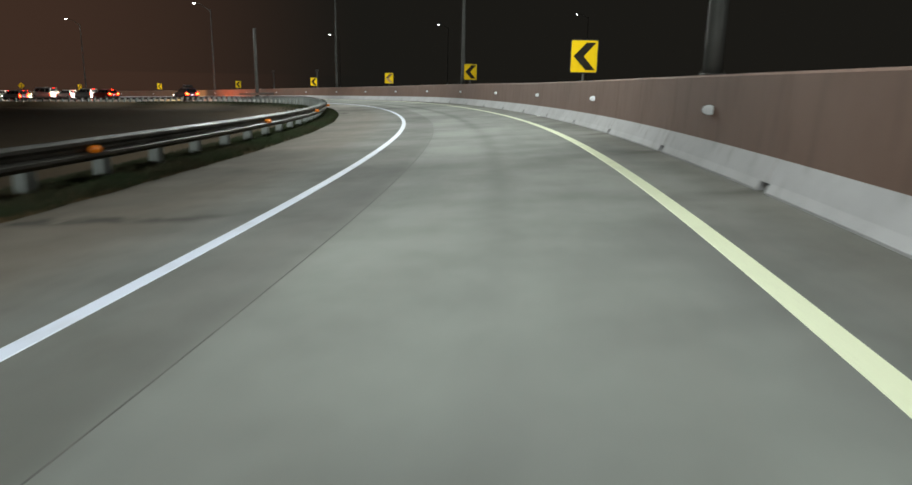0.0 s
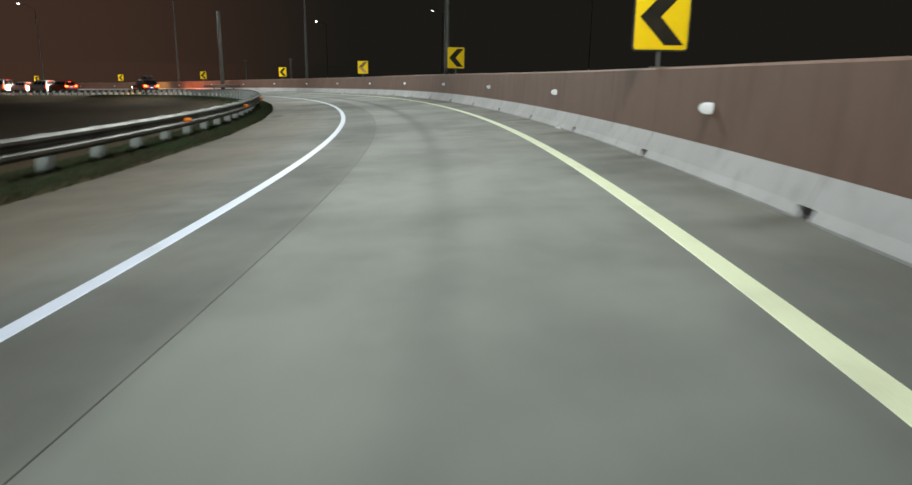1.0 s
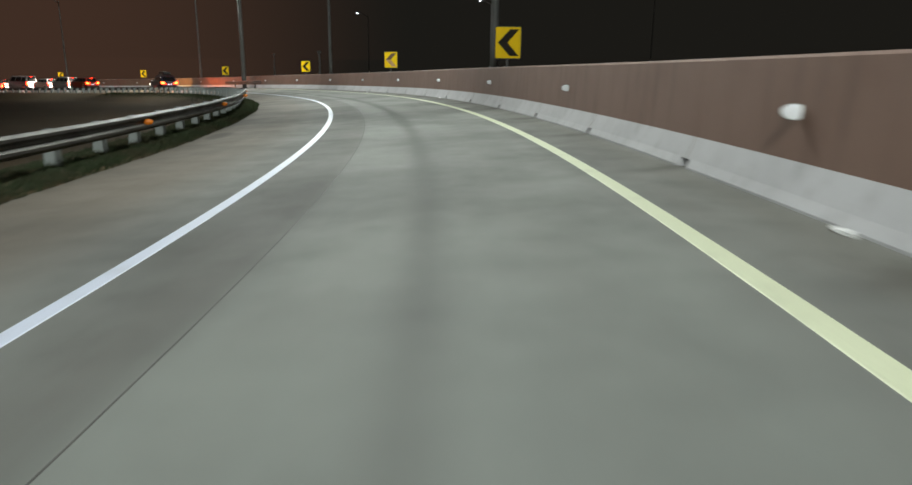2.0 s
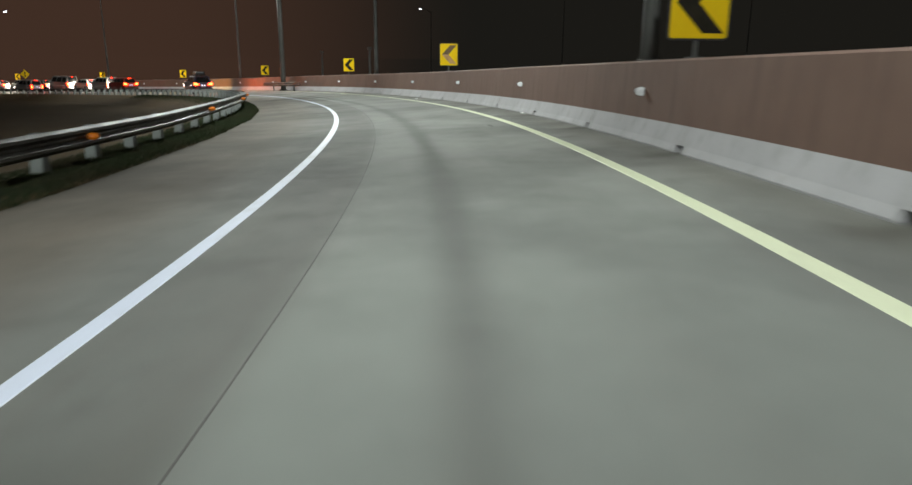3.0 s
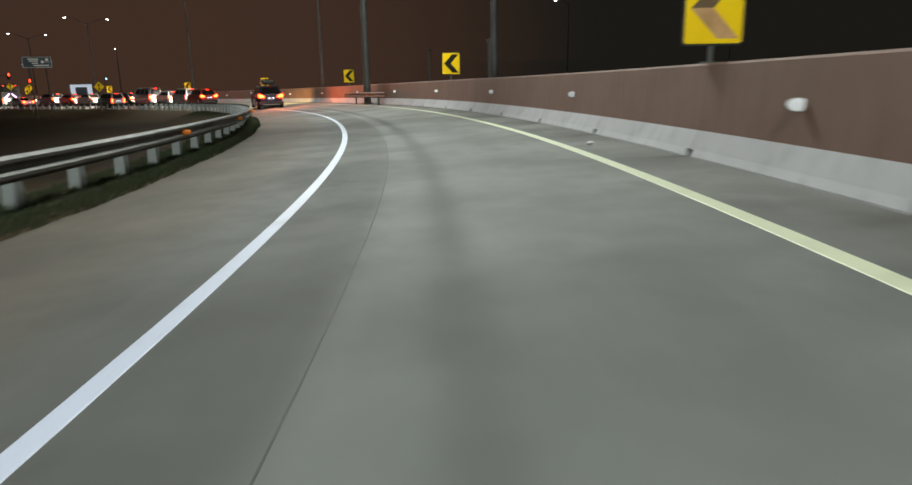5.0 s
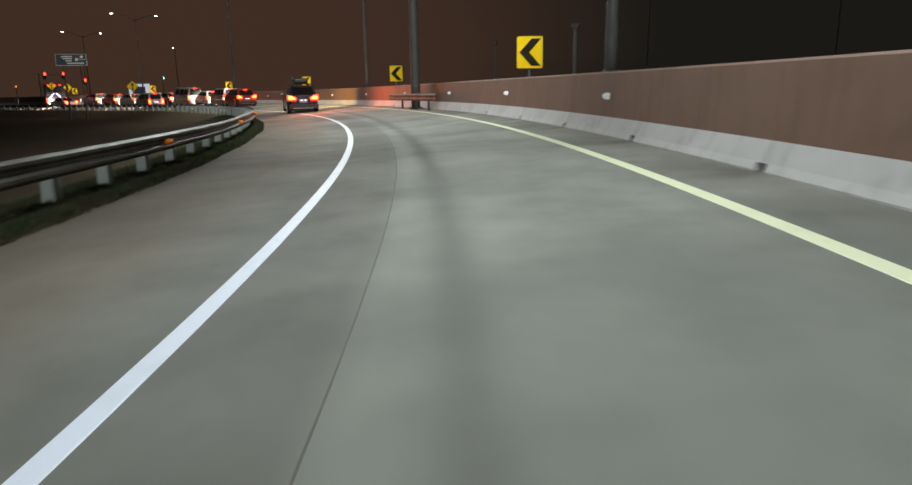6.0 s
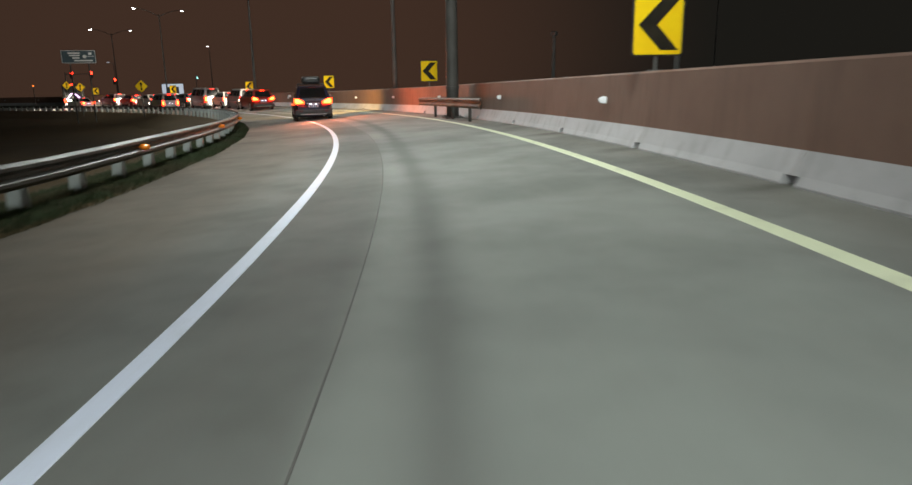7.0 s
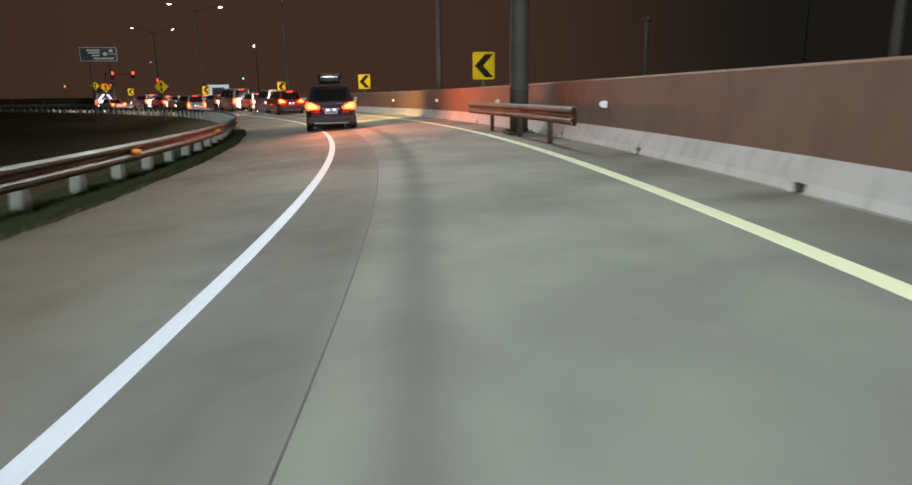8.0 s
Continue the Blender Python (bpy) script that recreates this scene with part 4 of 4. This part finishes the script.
make_car("suv", P_NAVY, "dark blue tall hatchback braking with bright red tail lamps", stand(CAR_S, CAR_LEFT, 0.0, -5), M_BRAKE, rack=True, cover=True)
QUEUE = [  # kind, paint, rear end along the road, place across it
    ("suv", P_RED, 145.9, 1.7, "dark red car with lit brake lamps in the queue"),
    ("minivan", P_SILVER, 151.6, 1.3, "silver minivan with lit tail lamps in the queue"),
    ("hatchback", P_WHITE, 157.0, 1.2, "white hatchback with lit tail lamps on the ramp"),
    ("van", P_SILVER, 161.9, 1.4, "silver van with lit tail lamps standing in the queue"),
    ("minivan", P_SILVER, 165.2, 4.6, "silver minivan waiting beside the verge"),
    ("sedan", P_BLACK, 167.6, 1.3, "black saloon with lit tail lamps in the queue"),
    ("hatchback", P_WHITE, 173.0, 1.3, "white hatchback waiting in the queue"),
    ("sedan", P_SILVER, 177.9, 1.5, "silver saloon with lit tail lamps in the queue"),
    ("hatchback", P_RED, 183.3, 1.6, "dark red hatchback standing in the queue"),
    ("suv", P_GREY, 188.2, 1.6, "grey car with lit brake lamps far ahead"),
    ("sedan", P_WHITE, 190.5, 4.7, "white saloon far ahead in the queue"),
]
for kind, paint, s, left, text in QUEUE:
    head_light(stand(s + KINDS[kind][0] / 2, left) @ pose(0, KINDS[kind][0] / 2 + 0.12, 0.72, 86), 1900.0, (1.0, 0.86, 0.68), 110)
    make_car(kind, paint, text, stand(s + KINDS[kind][0] / 2, left), M_TAIL if kind != "suv" else M_BRAKE, "van" if kind in ("van", "minivan") else "car")

# a coach with violet strip lights at the head of the queue
bus = empty("coach", stand(200.6, 2.0, 0.0, -26), "tall coach with violet and white rear lights", "bus", "traffic queue on the ramp")
part("body", box(2.45, 9.0, 2.75, (0, 0, 1.75), 0.16, 3), P_BLACK, bus)
part("rear_window", box(1.9, 0.03, 0.8, (0, -4.51, 2.45), 0.01), M_GLASS, bus)
for sx in (-1, 1):
    part("light_strip", plate([(sx * 0.1, 1.9), (sx * 0.22, 1.9), (sx * 0.85, 1.2), (sx * 0.73, 1.2)], 0.03, pose(0, -4.53, 0)), M_VIOLET, bus, "violet light strip")
    part("tail_lamp", box(0.22, 0.04, 0.45, (sx * 1.0, -4.52, 1.0), 0.01), M_TAIL, bus)
    part("roof_marker", box(0.16, 0.05, 0.09, (sx * 0.75, -4.50, 3.02), 0.01), M_RED_SIGNAL, bus)
    for yc in (-2.6, 2.9):
        part("wheel", tube([(0.40, -0.14), (0.48, -0.12), (0.48, 0.12), (0.40, 0.14)], 20, pose(sx * 1.08, yc, 0.48, 0, 90, 0)), M_RUBBER, bus)
part("bumper", box(2.3, 0.14, 0.4, (0, -4.5, 0.55), 0.04), M_PLASTIC, bus)
part("centre_marker", box(0.42, 0.05, 0.16, (0, -4.50, 3.02), 0.01), M_RED_SIGNAL, bus, "lit red marker row")
part("number_plate", box(0.5, 0.02, 0.14, (0, -4.58, 0.62), 0.004), M_PLATE, bus)
# glowing panels added to whiten the coach's lower rear
for sx in (-1, 1):
    part("rear_glow", box(0.46, 0.03, 0.20, (sx * 0.52, -4.53, 1.0), 0.02), M_HEAD, bus, "glowing white panel added for the bright lower rear")


# ---- signs and signals at the far end ----
def make_diamond(size, h):
    ob = empty("warning_sign", Matrix.Identity(4), "yellow diamond warning sign with black arrows on a post", "road sign", "diamond warning signs")
    r = size / 2
    part("panel", plate([(0, -r), (r, 0), (0, r), (-r, 0)], 0.012, pose(0, 0, h)), M_SIGN_YELLOW, ob)
    part("border", plate([(0, -r - 0.03), (r + 0.03, 0), (0, r + 0.03), (-r - 0.03, 0)], 0.008, pose(0, 0.011, h)), M_SIGN_BLACK, ob)
    part("arrow", plate([(-0.07, -0.34 * size), (0.07, -0.34 * size), (0.07, -0.10 * size), (-0.07, -0.10 * size)], 0.006, pose(0, -0.010, h)), M_SIGN_BLACK, ob)
    part("arrow", plate([(-0.06, -0.04), (0.06, -0.04), (0.06, 0.15 * size), (0.15, 0.15 * size), (0, 0.34 * size), (-0.15, 0.15 * size), (-0.06, 0.15 * size)], 0.006, pose(0, -0.010, h)), M_SIGN_BLACK, ob)
    part("post", tube([(0.045, -0.6), (0.045, h + r * 0.6)], 10, pose(0, 0.06, 0)), M_POLE, ob)
    return ob


dia = make_diamond(1.08, 2.75)
dia.matrix_world = stand(159.4, 8.5, -0.1, -8)
small = make_diamond(0.95, 2.8)
small.matrix_world = stand(188.7, 7.6, 0.35, -10)
copy_thing(small, stand(180.0, 9.0, 0.15, -10))

board = empty("direction_sign", stand(169.2, 11.5, -0.4, -12), "blue-green direction sign with pale border on two posts", "road sign")
K = 0.69
part("panel", plate(rounded(4.3 * K, 1.75 * K, 0.09), 0.03, pose(0, 0, 6.25)), M_BLUE, board)
for w, h, x, z in ((4.22, 0.06, 0, 0.83), (4.22, 0.06, 0, -0.83), (0.06, 1.6, -2.09, 0), (0.06, 1.6, 2.09, 0)):
    part("border", box(w * K, 0.008, h * K, (x * K, -0.018, 6.25 + z * K)), M_SIGN_WHITE, board)
for w, h, x, z in ((1.5, 0.20, -0.55, 0.48), (1.3, 0.17, -0.5, 0.18), (0.9, 0.17, -0.35, -0.16), (2.3, 0.18, 0.55, -0.52), (0.42, 0.32, 1.45, 0.42), (1.3, 0.06, 1.3, 0.05)):
    part("lettering_bar", box(w * K, 0.008, h * K, (x * K, -0.019, 6.25 + z * K), 0.002), M_SIGN_WHITE, board, "plain pale bar")
part("roundel", tube([(0.24 * K, -0.004), (0.24 * K, 0.004)], 20, pose(0.75 * K, -0.019, 6.27, 90, 0, 0)), M_SIGN_WHITE, board)
for x in (-0.8, 0.8):
    part("post", tube([(0.07, -0.8), (0.06, 6.7)], 12, pose(x, 0.11, 0)), M_COLUMN, board)

sig = empty("traffic_signal", Matrix.Translation((0.4, 0.9, -0.4)) @ stand(226.0, -14.6, -1.5, 12), "traffic signal mast with two lit red heads", "traffic signal")
part("mast", tube([(0.11, 0), (0.08, 6.0)], 12, pose(-3.6, 0, 0)), M_POLE, sig)
part("arm", tube([(0.06, 0), (0.045, 6.2)], 10, pose(-3.6, 0, 5.7, 0, 90, 0)), M_POLE, sig)
for x in (-2.3, 2.3):
    head = part("signal_head", box(0.56, 0.24, 1.2, (x, -0.05, 5.55), 0.03), M_PLASTIC, sig)
    part("red_lens", tube([(0.26, 0), (0.24, 0.04), (0.03, 0.08)], 16, pose(x, -0.17, 5.85, 90, 0, 0)), M_RED_SIGNAL, head, "lit red lens")
    for z in (5.55, 5.25):
        part("dark_lens", tube([(0.13, 0), (0.11, 0.02), (0.03, 0.04)], 14, pose(x, -0.17, z, 90, 0, 0)), M_GLASS, head)
sig2 = empty("traffic_signal", stand(231.9, -49.9, -5.2, 30), "traffic signal post with a lit green head far away", "traffic signal")
part("mast", tube([(0.09, 0), (0.07, 6.2)], 12), M_POLE, sig2)
head = part("signal_head", box(0.34, 0.24, 1.0, (0, -0.16, 5.8), 0.03), M_PLASTIC, sig2)
part("green_lens", tube([(0.2, 0), (0.18, 0.03), (0.03, 0.05)], 16, pose(0, -0.28, 5.75, 90, 0, 0)), M_GREEN_SIGNAL, head, "lit green lens")

sig3 = empty("traffic_signal", stand(228.3, -24.6, -2.6, 12), "thin signal post with a lit red head and a curved arm", "traffic signal")
part("mast", tube([(0.08, 0), (0.06, 7.2), (0.05, 7.7)], 10, pose(0.75, 0.2, 0, 0, -2, 0)), M_POLE, sig3)
part("arm", tube([(0.045, 0), (0.035, 1.3)], 8, pose(0.5, 0.2, 7.65, 0, -80, 0)), M_POLE, sig3)
part("arm_tip", box(0.5, 0.2, 0.1, (-0.9, 0.2, 7.85), 0.03), M_KIOSK, sig3)
head = part("signal_head", box(0.5, 0.24, 1.1, (0, 0, 4.4), 0.03), M_PLASTIC, sig3)
part("bracket", box(0.7, 0.08, 0.08, (0.35, 0.12, 4.4), 0.01), M_POLE, sig3)
part("red_lens", tube([(0.27, 0), (0.25, 0.04), (0.03, 0.08)], 16, pose(0, -0.12, 4.7, 90, 0, 0)), M_RED_SIGNAL, head, "lit red lens")
for z in (4.4, 4.1):
    part("dark_lens", tube([(0.13, 0), (0.11, 0.02), (0.03, 0.04)], 14, pose(0, -0.12, z, 90, 0, 0)), M_GLASS, head)
beacon = empty("warning_beacon", stand(201.5, 6.6, -0.3, 0), "roadside post with a small lit amber beacon lamp", "beacon")
part("post", tube([(0.05, -0.3), (0.045, 3.7)], 10), M_SIGN_BACK, beacon)
part("lens", tube([(0.09, 0), (0.085, 0.04), (0.03, 0.07)], 14, pose(0, -0.05, 3.5, 90, 0, 0)), M_TURN, beacon, "lit amber lens")

kiosk = empty("roadside_kiosk", Matrix.Translation((-179.2, 162.2, -6.4)) @ Matrix.Rotation(radians(61.5), 4, "Z"), "small lit white kiosk with a dark doorway far away", "kiosk")
for w, d_, h, x, z in ((0.9, 2.6, 3.2, -1.75, 1.6), (0.9, 2.6, 3.2, 1.75, 1.6), (4.4, 2.6, 0.6, 0, 3.5)):
    part("wall", box(w, d_, h, (x, 0, z), 0.02), M_KIOSK, kiosk)
part("doorway", box(2.6, 0.1, 3.2, (0, 0.9, 1.6), 0.01), M_PLASTIC, kiosk)
part("roof", box(4.7, 2.9, 0.14, (0, 0, 3.87), 0.03), M_POLE, kiosk)


# ---- litter at the foot of the barrier ----
def make_litter(name, size, seed, material, label, at, turn):
    r = random.Random(seed)
    bm = bmesh.new()
    bmesh.ops.create_icosphere(bm, subdivisions=2, radius=1.0)
    for v in bm.verts:
        k = 1 + r.uniform(-0.28, 0.28)
        v.co = Vector((v.co.x * size[0] * k, v.co.y * size[1] * k, max(v.co.z * size[2] * k, -size[2] * 0.55)))
    bm.transform(Matrix.Translation((0, 0, size[2] * 0.55)))
    me = bpy.data.meshes.new(name)
    bm.to_mesh(me)
    bm.free()
    me.materials.append(material)
    ob = new(name, me)
    ob.matrix_world = stand(*at, 0.0, turn)
    return tagged(ob, label, "litter", "litter along the barrier")


make_litter("pale_lump", (0.035, 0.10, 0.025), 3, M_SIGN_WHITE, "crumpled pale wrapper lying at the foot of the barrier", (62.35, -0.90), 20)
make_litter("pale_lump", (0.05, 0.10, 0.03), 8, M_SIGN_WHITE, "small pale scrap lying on the hard strip", (76.8, -0.41), -30)
# stands in for a pale sediment streak at the drain
make_litter("pale_lump", (0.04, 0.12, 0.025), 11, M_SIGN_WHITE, "flat pale lump standing in for sediment beside a drain notch", (37.3, -0.92), 10)
